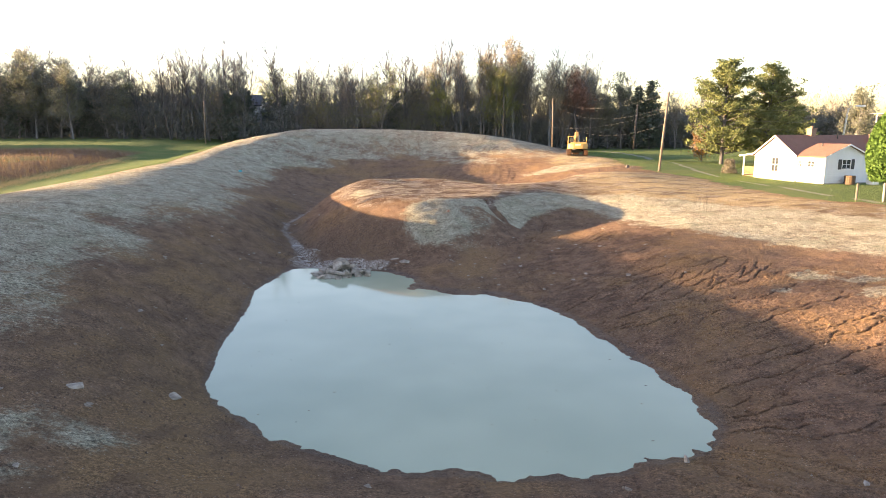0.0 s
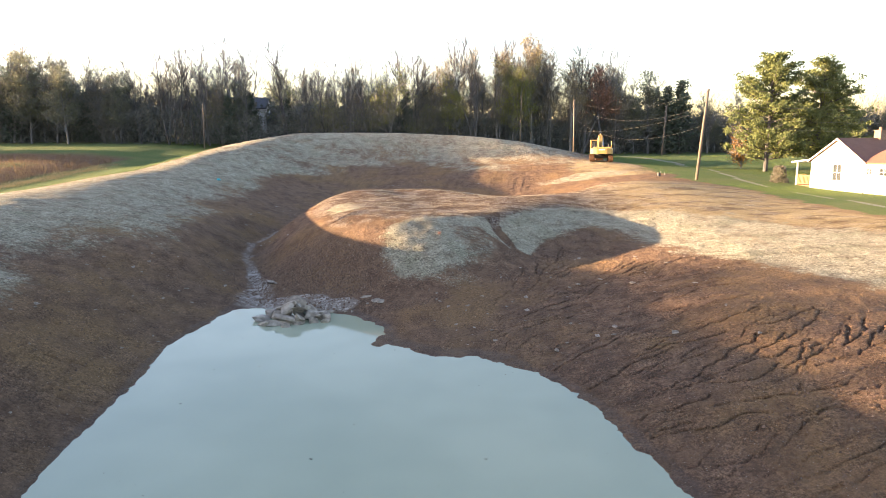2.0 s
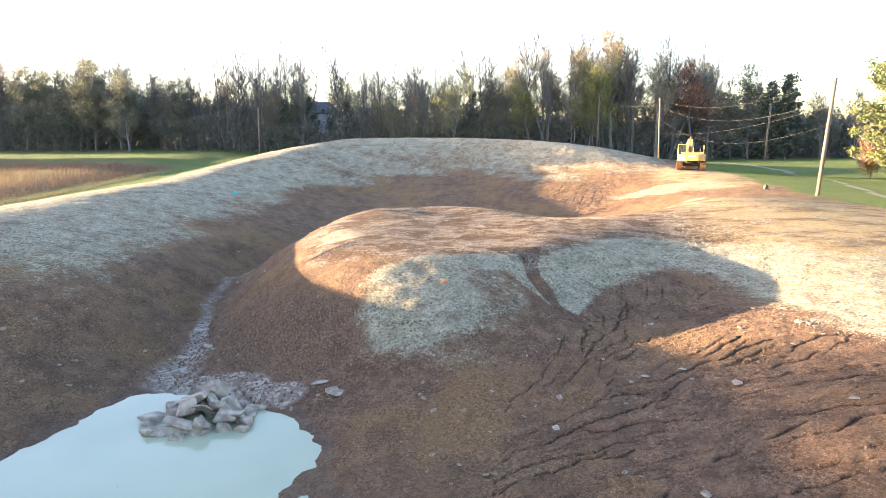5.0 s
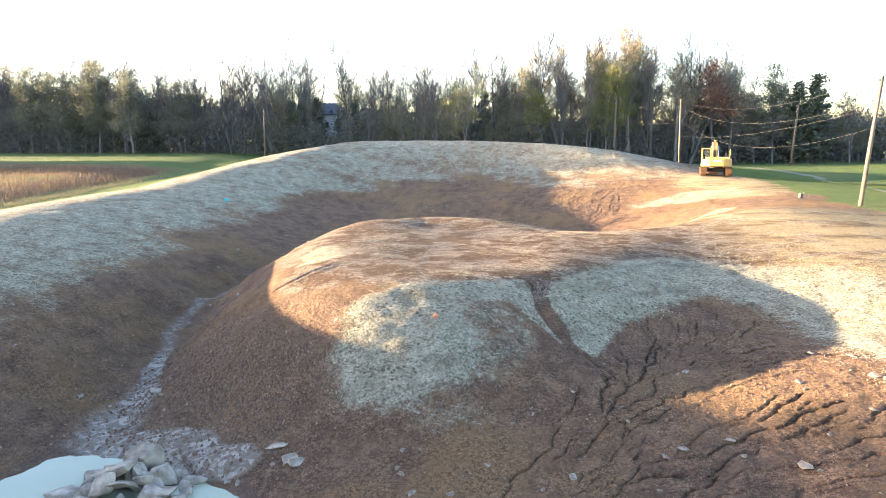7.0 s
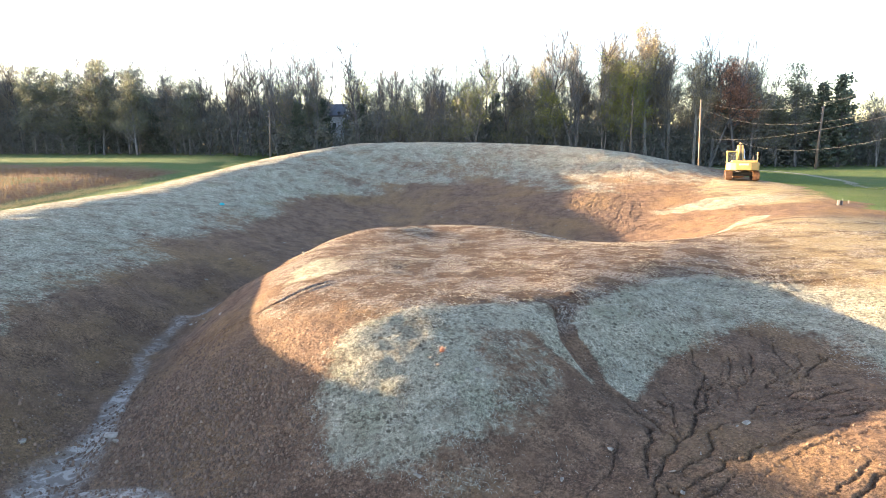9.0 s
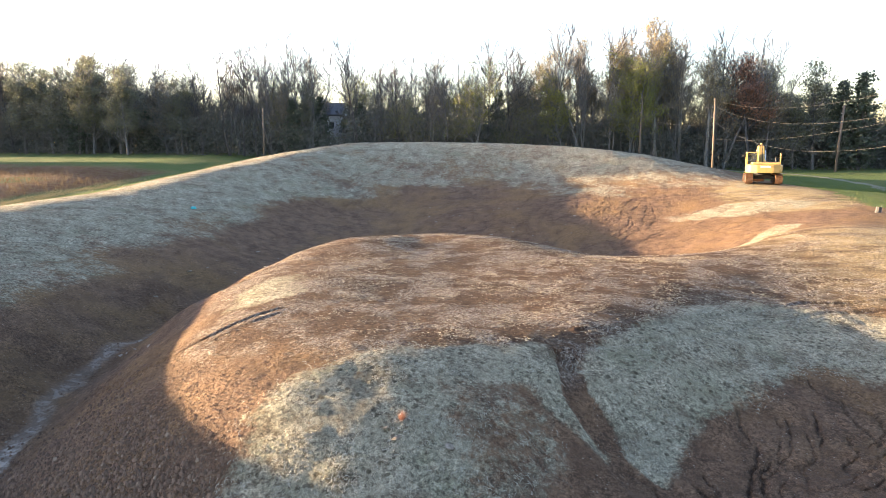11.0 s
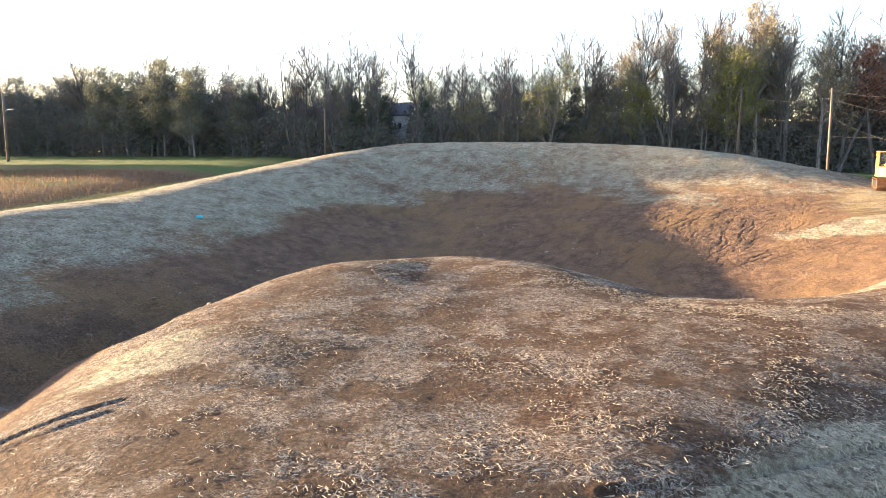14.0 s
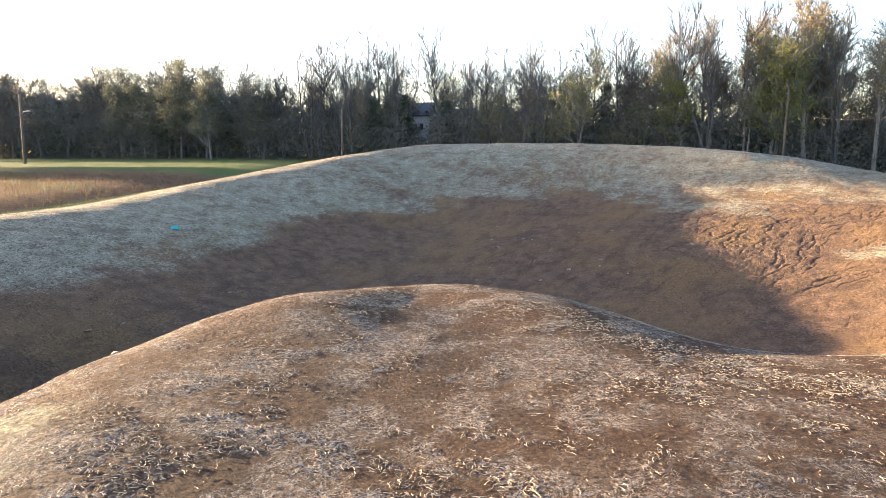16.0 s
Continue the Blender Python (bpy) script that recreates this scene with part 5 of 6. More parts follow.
def tall_grass():
    """Rank dry grass in the field past the left bank."""
    r = np.random.RandomState(8)
    k = 22000
    y = r.uniform(45, 104, k)
    x = -49 - r.uniform(0, 1, k) ** 1.2 * 75
    z = land(x, y)
    *rest, meadow, stony, wet, lane, silt = zones(x, y, z)
    keep = meadow > 0.3
    x, y, z = x[keep], y[keep], z[keep]
    k = len(x)
    h, w = r.uniform(0.25, 0.6, k), r.uniform(0, math.pi, k)
    dx, dy, lx, ly = np.cos(w) * 0.035, np.sin(w) * 0.035, r.normal(0, 0.2, k), r.normal(0, 0.2, k)
    pts = np.stack([np.stack([x - dx, y - dy, z - 0.05], 1), np.stack([x + dx, y + dy, z - 0.05], 1), np.stack([x + lx + dx * 0.4, y + ly, z + h], 1), np.stack([x + lx - dx * 0.4, y + ly, z + h * 0.97], 1)], 1).reshape(-1, 3)
    s = Shape()
    s.v, s.f = [tuple(p) for p in pts], [(4 * i, 4 * i + 1, 4 * i + 2, 4 * i + 3) for i in range(k)]
    ob = part("tall_grass", s, foliage("dry_grass_blades", (0.11, 0.062, 0.038), (0.20, 0.14, 0.075), 0.2))
    return tagged(ob, "tall dry tan and rust grass in the field", "grass", kind="stuff")


def verge_grass():
    """The pale strip of dry grass along the field's mown edge."""
    r = np.random.RandomState(18)
    k = 9000
    y = r.uniform(40, 100, k)
    x = -48.3 + r.normal(0, 0.8, k) + 0.6 * rough(y, y * 0, 4, 19)
    z = land(x, y)
    h, w = r.uniform(0.08, 0.28, k), r.uniform(0, math.pi, k)
    dx, dy, lx, ly = np.cos(w) * 0.03, np.sin(w) * 0.03, r.normal(0, 0.16, k), r.normal(0, 0.16, k)
    pts = np.stack([np.stack([x - dx, y - dy, z - 0.05], 1), np.stack([x + dx, y + dy, z - 0.05], 1), np.stack([x + lx + dx * 0.4, y + ly, z + h], 1), np.stack([x + lx - dx * 0.4, y + ly, z + h * 0.97], 1)], 1).reshape(-1, 3)
    s = Shape()
    s.v, s.f = [tuple(p) for p in pts.tolist()], [(4 * i, 4 * i + 1, 4 * i + 2, 4 * i + 3) for i in range(k)]
    ob = part("verge_grass", s, foliage("pale_dry_grass_blades", (0.19, 0.16, 0.08), (0.31, 0.265, 0.145), 0.35))
    return tagged(ob, "pale yellow dry grass along the field's edge", "grass", kind="stuff")


rock_pile()
tall_grass()
verge_grass()
loose_stones()
clods()
straw()
mulch_fibres()
lawn_grass()


# ---- trees and shrubs of the garden ----
def garden():
    broad = tree("pine_tree", pine(31, 13.2, 5.4), "tall broad green pine tree behind the white house", put(36.0, 84, 20, 1.0), group="pines by the house")
    copy_thing(broad, put(42.8, 86, 150, 0.98))
    copy_thing(broad, put(50.5, 96, 260, 0.7))
    tree("small_tree", broadleaf(33, 5.4, 0.2, "amber", BARK_PALE, 1500, 0.13, 0.6, 0.9, 0.7), "small pale-trunked tree with dry orange-brown leaves", put(36.2, 91), group="garden trees")
    tree("green_tree", broadleaf(34, 12, 0.2, "olive", BARK_GREY, 4200, 0.2, 0.85, 0.3), "broad olive-green tree beyond the white house", put(78, 124), group="garden trees")
    rng = random.Random(35)
    wood, crown = Shape(), Shape()
    for dx, dy in ((-0.35, 0), (0.0, 0.1), (0.3, -0.1), (0.55, 0.15)):
        wood.tube([(dx, dy, -0.2), (dx * 1.1, dy, 1.0), (dx * 0.9, dy, 3.5)], [0.1, 0.085, 0.04], 6)
    r = np.random.RandomState(36)
    h, w = r.uniform(0, 1, 15000), r.uniform(0, 2 * math.pi, 15000)
    wide = 1.55 * np.sin(math.pi * np.minimum(0.96, 0.2 + 0.78 * h)) ** 0.55 * r.uniform(0.82, 1.05, 15000)
    crown = leaf_cloud(np.stack([wide * np.cos(w), wide * np.sin(w), 1.35 + 4.9 * h], 1), np.full(15000, 0.11), 37)
    t = thing("arborvitae", put(30.0, 43.2), "bright green arborvitae with several bare lower stems", "shrub", "garden trees")
    part("trunk", wood, BARK_PALE, t, smooth=True)
    part("crown", crown, LEAF["hedge"], t)
    bush = Shape()
    for i in range(900):
        w, r, h = rng.uniform(0, 6.28), 0.7 * rng.random() ** 0.5, rng.random()
        leaf(bush, (r * math.cos(w) * (1.2 - h * 0.5), r * math.sin(w) * (1.2 - h * 0.5), 0.05 + 1.5 * h), 0.12, rng)
    ob = part("bush", bush, LEAF["brown"], m=put(30.7, 69.5))
    tagged(ob, "brown leafless bush beside the porch", "bush")


garden()


# ---- utility poles and wires ----
POLE_WOOD = bark("weathered_pole_wood", (0.155, 0.125, 0.10))
WIRE = plain("weathered_cable", (0.09, 0.09, 0.095), 0.7, 0.0)
STEEL = plain("galvanised_steel", (0.45, 0.46, 0.47), 0.45, 0.8)
INSULATOR = plain("grey_porcelain", (0.42, 0.42, 0.43), 0.3)


def utility_pole(x, y, top, lean=(0.0, 0.0), r=0.15, transformer=False, base=None):
    z = ground_z(x, y) if base is None else base
    t = thing("utility_pole", pose(x, y, z), "weathered wooden utility pole carrying several cables", "utility pole", "utility poles")
    h = top - z
    part("pole", Shape().tube([(0, 0, -0.5), (lean[0] * 0.5, lean[1] * 0.5, h / 2), (lean[0], lean[1], h)], [r * 1.15, r, r * 0.8], 10), POLE_WOOD, t, smooth=True)
    for dz in (0.25, 1.1, 2.4):
        part("insulator", Shape().tube([(lean[0] - r, lean[1], h - dz), (lean[0] - r - 0.14, lean[1], h - dz)], [0.05, 0.065], 8), INSULATOR, t)
    return (x + lean[0], y + lean[1], z + h)


def cable(a, b, sag, r=0.0075):
    a, b = Vector(a), Vector(b)
    pts = [a.lerp(b, i / 14) - Vector((0, 0, sag * 4 * (i / 14) * (1 - i / 14))) for i in range(15)]
    return tagged(part("cable", Shape().tube(pts, r, 5), WIRE), "thin grey overhead cable sagging between poles", "cable", "overhead cables")


def power_line():
    p1 = Vector(utility_pole(23.5, 70.5, 12.3, (0.62, 0.0), 0.13))
    p2 = Vector(utility_pole(20.0, 119, 14.3, (-0.2, 0), 0.13))
    p3 = Vector(utility_pole(37.8, 129.5, 13.9, (0.45, 0), 0.16))
    p4 = Vector(utility_pole(11.9, 131, 15.7, (0.2, 0), 0.13))
    p5 = Vector(utility_pole(-46.8, 128.5, 14.5, (0.2, 0), 0.13))
    p6 = Vector(utility_pole(-104, 120, 18.0, (0.3, 0), 0.22))
    far = Vector((78, 60, 12.5))
    up = Vector((0, 0, 1))
    for d1, d2, sag in ((0.05, 0.2, 1.6), (1.5, 1.0, 1.9), (3.2, 2.9, 2.4), (1.9, 5.0, 0.9)):
        cable(p2 - up * d2, p1 - up * d1, sag)
    for d, e, sag in ((0.1, 0.0, 0.8), (1.5, 1.2, 0.9), (2.6, 2.0, 1.1), (3.2, 3.2, 1.2)):
        cable(p1 - up * d, far - up * e, sag)
    for d in (2.5, 4.0):
        cable(p3 - up * d, p2 - up * (d + 1.0), 0.9)
    for d in (1.0, 3.2):
        cable(p4 - up * d, p2 - up * d, 0.5)
        cable(p5 - up * d, p4 - up * d, 2.2)
        cable(p6 - up * (d + 2.5), p5 - up * d, 2.0)
    lamp = thing("street_lamp", pose(*(p6 - up * 3.3)), "grey street lamp arm fixed to a wooden pole", "street lamp")
    part("arm", Shape().tube([(0, 0, 0), (0.9, -0.2, 0.45), (2.0, -0.4, 0.5)], 0.05, 6), STEEL, lamp)
    part("lamp_head", Shape().box(1.9, 2.7, -0.55, -0.25, 0.38, 0.56, bevel=0.05), STEEL, lamp)


power_line()

# ---- excavator ----
YELLOW = plain("yellow_machine_paint", (0.56, 0.37, 0.12), 0.42, 0.0, 0.12, 1.5)
BLACK = plain("black_rubber_and_paint", (0.022, 0.022, 0.023), 0.6)
RUST = plain("rusty_track_steel", (0.20, 0.105, 0.055), 0.75, 0.35, 0.4, 5)
WHITE = plain("white_paint", (0.72, 0.72, 0.70), 0.5)
CHROME = plain("polished_rod", (0.7, 0.7, 0.7), 0.18, 1.0)


def glass(name, c=(0.5, 0.55, 0.56)):
    n = Nodes(name, 0.03)
    n.b.inputs["Transmission Weight"].default_value = 0.85
    n.b.inputs["Base Color"].default_value = (*c, 1)
    n.b.inputs["IOR"].default_value = 1.45
    return n.m


CAB_GLASS = glass("tinted_cab_glass", (0.35, 0.40, 0.42))


def excavator():
    t = thing("excavator", pose(18.75, 91.0, ground_z(18.9, 91) + 0.02, 0, 0, -9) @ Matrix.Scale(0.9, 4), "yellow tracked excavator parked on bare soil, boom folded ahead", "excavator")
    for side in (-1, 1):
        x0, x1 = side * 1.24 - 0.3, side * 1.24 + 0.3
        track = part("track", Shape().prism([(-1.75, 0.08), (-1.9, 0.42), (-1.7, 0.74), (1.7, 0.74), (1.9, 0.42), (1.75, 0.08)], "x", x0 + 0.06, x1 - 0.06, bevel=0.03), BLACK, t, "black track frame")
        loop = []
        for i in range(40):
            w = 2 * math.pi * i / 40
            y, z = 1.98 * math.copysign(abs(math.cos(w)) ** 0.45, math.cos(w)), 0.43 + 0.43 * math.copysign(abs(math.sin(w)) ** 0.55, math.sin(w))
            loop.append((y, z))
        for i in range(40):
            (ya, za), (yb, zb) = loop[i], loop[(i + 1) % 40]
            mid, ang = ((ya + yb) / 2, (za + zb) / 2), math.atan2(zb - za, yb - ya)
            size = math.hypot(yb - ya, zb - za)
            m = Matrix.Translation((0, mid[0], mid[1])) @ Matrix.Rotation(ang, 4, "X")
            shoe = Shape().box(x0, x1, -size * 0.46, size * 0.46, -0.025, 0.02, m).box(x0, x1, -0.02, 0.02, -0.06, -0.02, m)
            part("shoe", shoe, RUST, track)
        for y in (-1.55, 1.55):
            part("sprocket", Shape().tube([(x0 + 0.02, y, 0.43), (x1 - 0.02, y, 0.43)], 0.33, 16), RUST, track)
        for y in (-1.0, -0.5, 0.0, 0.5, 1.0):
            part("roller", Shape().tube([(x0 + 0.05, y, 0.16), (x1 - 0.05, y, 0.16)], 0.1, 10), RUST, track)
    part("undercarriage", Shape().box(-0.95, 0.95, -0.55, 0.55, 0.45, 0.8, bevel=0.05).box(-1.2, 1.2, -0.9, -0.6, 0.4, 0.62, bevel=0.03).box(-1.2, 1.2, 0.6, 0.9, 0.4, 0.62, bevel=0.03), BLACK, t, "black undercarriage")
    part("turntable", Shape().tube([(0, 0, 0.78), (0, 0, 1.0)], 0.75, 24), BLACK, t)
    outline = [(-1.48, 1.3), (-1.48, -1.9), (-1.25, -2.35), (-0.7, -2.58), (0.7, -2.58), (1.25, -2.35), (1.48, -1.9), (1.48, 1.3)]
    body = part("counterweight", Shape().prism([(x, y) for x, y in outline if y < -1.0] + [(1.48, -1.15), (-1.48, -1.15)], "z", 1.02, 1.78, bevel=0.09), YELLOW, t)
    part("label_plate", Shape().box(-0.42, 0.42, -2.60, -2.575, 1.52, 1.68, bevel=0.004), WHITE, body, "white lettering bar")
    part("deck", Shape().box(-1.45, 1.45, -1.15, 1.25, 1.0, 1.12, bevel=0.02).box(-1.45, -0.55, -1.12, -0.35, 1.12, 1.75, bevel=0.04).box(0.5, 1.45, -1.12, 1.2, 1.12, 1.72, bevel=0.04), YELLOW, t)
    part("engine_hood", Shape().box(-1.05, 1.3, -2.1, -0.6, 1.78, 1.98, bevel=0.06), YELLOW, t)
    part("hood_grille", Shape().box(-0.3, 0.9, -1.95, -1.3, 1.98, 2.02, bevel=0.01), BLACK, t)
    cab = part("cab", Shape().box(-1.43, -0.5, -0.34, 1.28, 1.12, 1.62, bevel=0.04).box(-1.45, -0.48, -0.4, 1.34, 2.82, 2.92, bevel=0.04), YELLOW, t)
    for x in (-1.40, -0.53):
        for y in (-0.31, 0.45, 1.25):
            part("post", Shape().box(x - 0.045, x + 0.045, y - 0.05, y + 0.05, 1.62, 2.83, bevel=0.01), YELLOW, cab)
    for x in (-1.41, -0.52):
        for y0, y1 in ((-0.26, 0.4), (0.5, 1.2)):
            part("side_pane", Shape().box(x - 0.006, x + 0.006, y0, y1, 1.62, 2.82), CAB_GLASS, cab)
    for y in (-0.32, 1.26):
        part("pane", Shape().box(-1.36, -0.57, y - 0.006, y + 0.006, 1.62, 2.82), CAB_GLASS, cab)
    part("seat", Shape().box(-1.2, -0.72, 0.05, 0.5, 1.62, 1.8, bevel=0.05).box(-1.18, -0.74, 0.0, 0.14, 1.8, 2.4, bevel=0.05), BLACK, cab, "black operator seat")
    part("mirror", Shape().tube([(-1.42, 1.2, 2.5), (-1.68, 1.15, 2.6)], 0.018, 6).box(-1.74, -1.62, 1.12, 1.17, 2.42, 2.74, bevel=0.012), BLACK, t, "black side mirror")
    part("exhaust", Shape().tube([(0.95, -1.2, 1.9), (0.95, -1.2, 2.35), (0.95, -1.32, 2.5)], 0.06, 10), BLACK, t)
    part("handrail", Shape().tube([(1.28, -1.75, 1.75), (1.28, -1.75, 2.62), (1.28, -1.6, 2.78), (1.28, -1.3, 2.78), (1.28, -1.15, 2.62), (1.28, -1.15, 1.7)], 0.03, 8), YELLOW, t, smooth=True)
    part("boom", Shape().prism([(0.6, 1.35), (1.4, 2.6), (2.4, 3.5), (3.3, 3.55), (4.6, 2.75), (4.55, 2.4), (3.3, 3.05), (2.6, 2.95), (1.8, 2.1), (1.05, 1.15)], "x", -0.28, 0.24, bevel=0.04), YELLOW, t)
    part("stick", Shape().prism([(4.75, 3.1), (4.3, 2.8), (3.9, 1.2), (3.75, 0.55), (4.0, 0.5), (4.35, 1.4)], "x", -0.2, 0.16, bevel=0.03), YELLOW, t)
    for x in (-0.42, 0.36):
        cyl = part("cylinder", Shape().tube([(x, 1.35, 1.25), (x, 2.0, 2.05)], 0.09, 10), YELLOW, t)
        part("rod", Shape().tube([(x, 2.0, 2.05), (x, 2.5, 3.1)], 0.045, 8), CHROME, cyl, "polished hydraulic rod")
    cyl = part("cylinder", Shape().tube([(0, 2.5, 3.65), (0, 3.6, 3.7)], 0.085, 10), YELLOW, t)
    part("rod", Shape().tube([(0, 3.6, 3.7), (0, 4.6, 3.2)], 0.045, 8), CHROME, cyl, "polished hydraulic rod")
    part("bucket", Shape().prism([(3.4, 0.7), (3.9, 0.75), (4.2, 0.3), (4.0, 0.02), (3.3, 0.05), (3.1, 0.35)], "x", -0.55, 0.5, bevel=0.03), RUST, t, "rusty digging bucket")
    hoses = Shape()
    for x in (-0.1, 0.02):
        hoses.tube([(x, 0.9, 2.0), (x, 1.4, 2.8), (x, 2.4, 3.62), (x, 3.3, 3.66)], 0.03, 6)
    part("hose", hoses, BLACK, t, "black hydraulic hose pair", smooth=True)


excavator()


# ---- white house ----
def siding():
    n = Nodes("white_siding", 0.55)
    co = n.own()
    w = n.t.nodes.new("ShaderNodeTexWave")
    w.bands_direction, w.wave_profile = "Z", "SAW"
    w.inputs["Scale"].default_value, w.inputs["Distortion"].default_value = 1.6, 0.0
    n.put(w.inputs["Vector"], co)
    n.color(n.mix(n.noise(2, 4, co=co), (0.66, 0.68, 0.69), (0.78, 0.79, 0.79)))
    return n.bump(w.outputs["Fac"], 0.7, 0.03).m


def shingles():
    n = Nodes("red_brown_shingles", 0.9)
    co = n.own()
    b = n.t.nodes.new("ShaderNodeTexBrick")
    b.inputs["Scale"].default_value = 3.0
    n.put(b.inputs["Vector"], co)
    k = n.noise(6, 4, co=co)
    n.color(n.mix(n.math("MULTIPLY", n.math("ADD", k, n.noise(1.2, 3, co=co)), 0.5), (0.13, 0.062, 0.045), (0.26, 0.135, 0.09)))
    return n.bump(n.math("ADD", b.outputs["Fac"], k), 0.5, 0.02).m


SIDING, ROOF = siding(), shingles()
BRICK = plain("chimney_brick", (0.30, 0.19, 0.13), 0.9, 0, 0.3, 12)
PANE = glass("window_glass", (0.25, 0.28, 0.30))
SHUTTER = plain("dark_shutter_paint", (0.03, 0.033, 0.04), 0.5)
PALE_GREEN = plain("pale_green_paint", (0.50, 0.56, 0.38), 0.6)
BARREL_WOOD = plain("dark_barrel_wood", (0.13, 0.085, 0.05), 0.85, 0, 0.25)
PORCH_WOOD = plain("brown_stained_wood", (0.28, 0.15, 0.07), 0.8, 0, 0.25)
DARK_ROOM = plain("dim_interior", (0.05, 0.05, 0.05), 0.9)


def window(parent, m, w, h, shutter=None, name="window"):
    """A sash window set into a wall; m: its middle on the wall, looking along -y."""
    f = part(name, Shape().box(-w / 2 - 0.06, w / 2 + 0.06, -0.05, 0.03, -h / 2 - 0.06, -h / 2, bevel=0.008).box(-w / 2 - 0.06, w / 2 + 0.06, -0.05, 0.03, h / 2, h / 2 + 0.06, bevel=0.008).box(-w / 2 - 0.06, -w / 2, -0.05, 0.03, -h / 2, h / 2).box(w / 2, w / 2 + 0.06, -0.05, 0.03, -h / 2, h / 2).box(-w / 2, w / 2, -0.04, 0.02, -0.02, 0.02).box(-0.02, 0.02, -0.038, 0.018, -h / 2, h / 2), WHITE, parent, m=m)
    for x in (-w / 4, w / 4):
        for z in (-h / 4, h / 4):
            part("pane", Shape().box(x - w / 4 + 0.02, x + w / 4 - 0.02, -0.012, -0.004, z - h / 4 + 0.02, z + h / 4 - 0.02), PANE, f)
    part("sill", Shape().box(-w / 2 - 0.1, w / 2 + 0.1, -0.09, 0.02, -h / 2 - 0.12, -h / 2 - 0.06, bevel=0.01), WHITE, f)
    if shutter:
        for x in (-w / 2 - 0.27, w / 2 + 0.27):
            s = Shape().box(x - 0.19, x + 0.19, -0.045, 0.0, -h / 2 - 0.05, h / 2 + 0.05, bevel=0.008)
            for k in range(8):
                z = -h / 2 + h * (k + 0.5) / 8
                s.box(x - 0.14, x + 0.14, -0.056, -0.04, z - 0.03, z + 0.02)
            part("shutter", s, shutter, f, "louvred shutter")
    return f


def gable_block(parent, x0, x1, y0, y1, eave, ridge, along, over=0.25):
    """Walls and roof of one block; along: the axis of its ridge."""
    if along == "y":
        mid = (x0 + x1) / 2
        walls = Shape().prism([(x0, -0.3), (x1, -0.3), (x1, eave), (mid, ridge), (x0, eave)], "y", y0, y1)
        slopes = [[(x0 - over, eave - over * (ridge - eave) / (mid - x0)), (mid, ridge), (mid, ridge + 0.14), (x0 - over, eave - over * (ridge - eave) / (mid - x0) + 0.12)], [(x1 + over, eave - over * (ridge - eave) / (mid - x0)), (mid, ridge), (mid, ridge + 0.14), (x1 + over, eave - over * (ridge - eave) / (mid - x0) + 0.12)]]
        a0, a1 = y0 - over, y1 + (0.0 if along == "y" else over)
    else:
        mid = (y0 + y1) / 2
        walls = Shape().prism([(y0, -0.3), (y1, -0.3), (y1, eave), (mid, ridge), (y0, eave)], "x", x0, x1)
        slopes = [[(y0 - over, eave - over * (ridge - eave) / (mid - y0)), (mid, ridge), (mid, ridge + 0.14), (y0 - over, eave - over * (ridge - eave) / (mid - y0) + 0.12)], [(y1 + over, eave - over * (ridge - eave) / (mid - y0)), (mid, ridge), (mid, ridge + 0.14), (y1 + over, eave - over * (ridge - eave) / (mid - y0) + 0.12)]]
        a0, a1 = x0 - over, x1 + over
    w = part("wall", walls, SIDING, parent)
    for s in slopes:
        r = part("roof", Shape().prism(s, along, a0 + 0.03, a1 - 0.03), ROOF, parent)
        part("fascia", Shape().prism([(u, v - 0.02) for u, v in s], along, a0, a0 + 0.028), WHITE, r, "white fascia board")
    return w


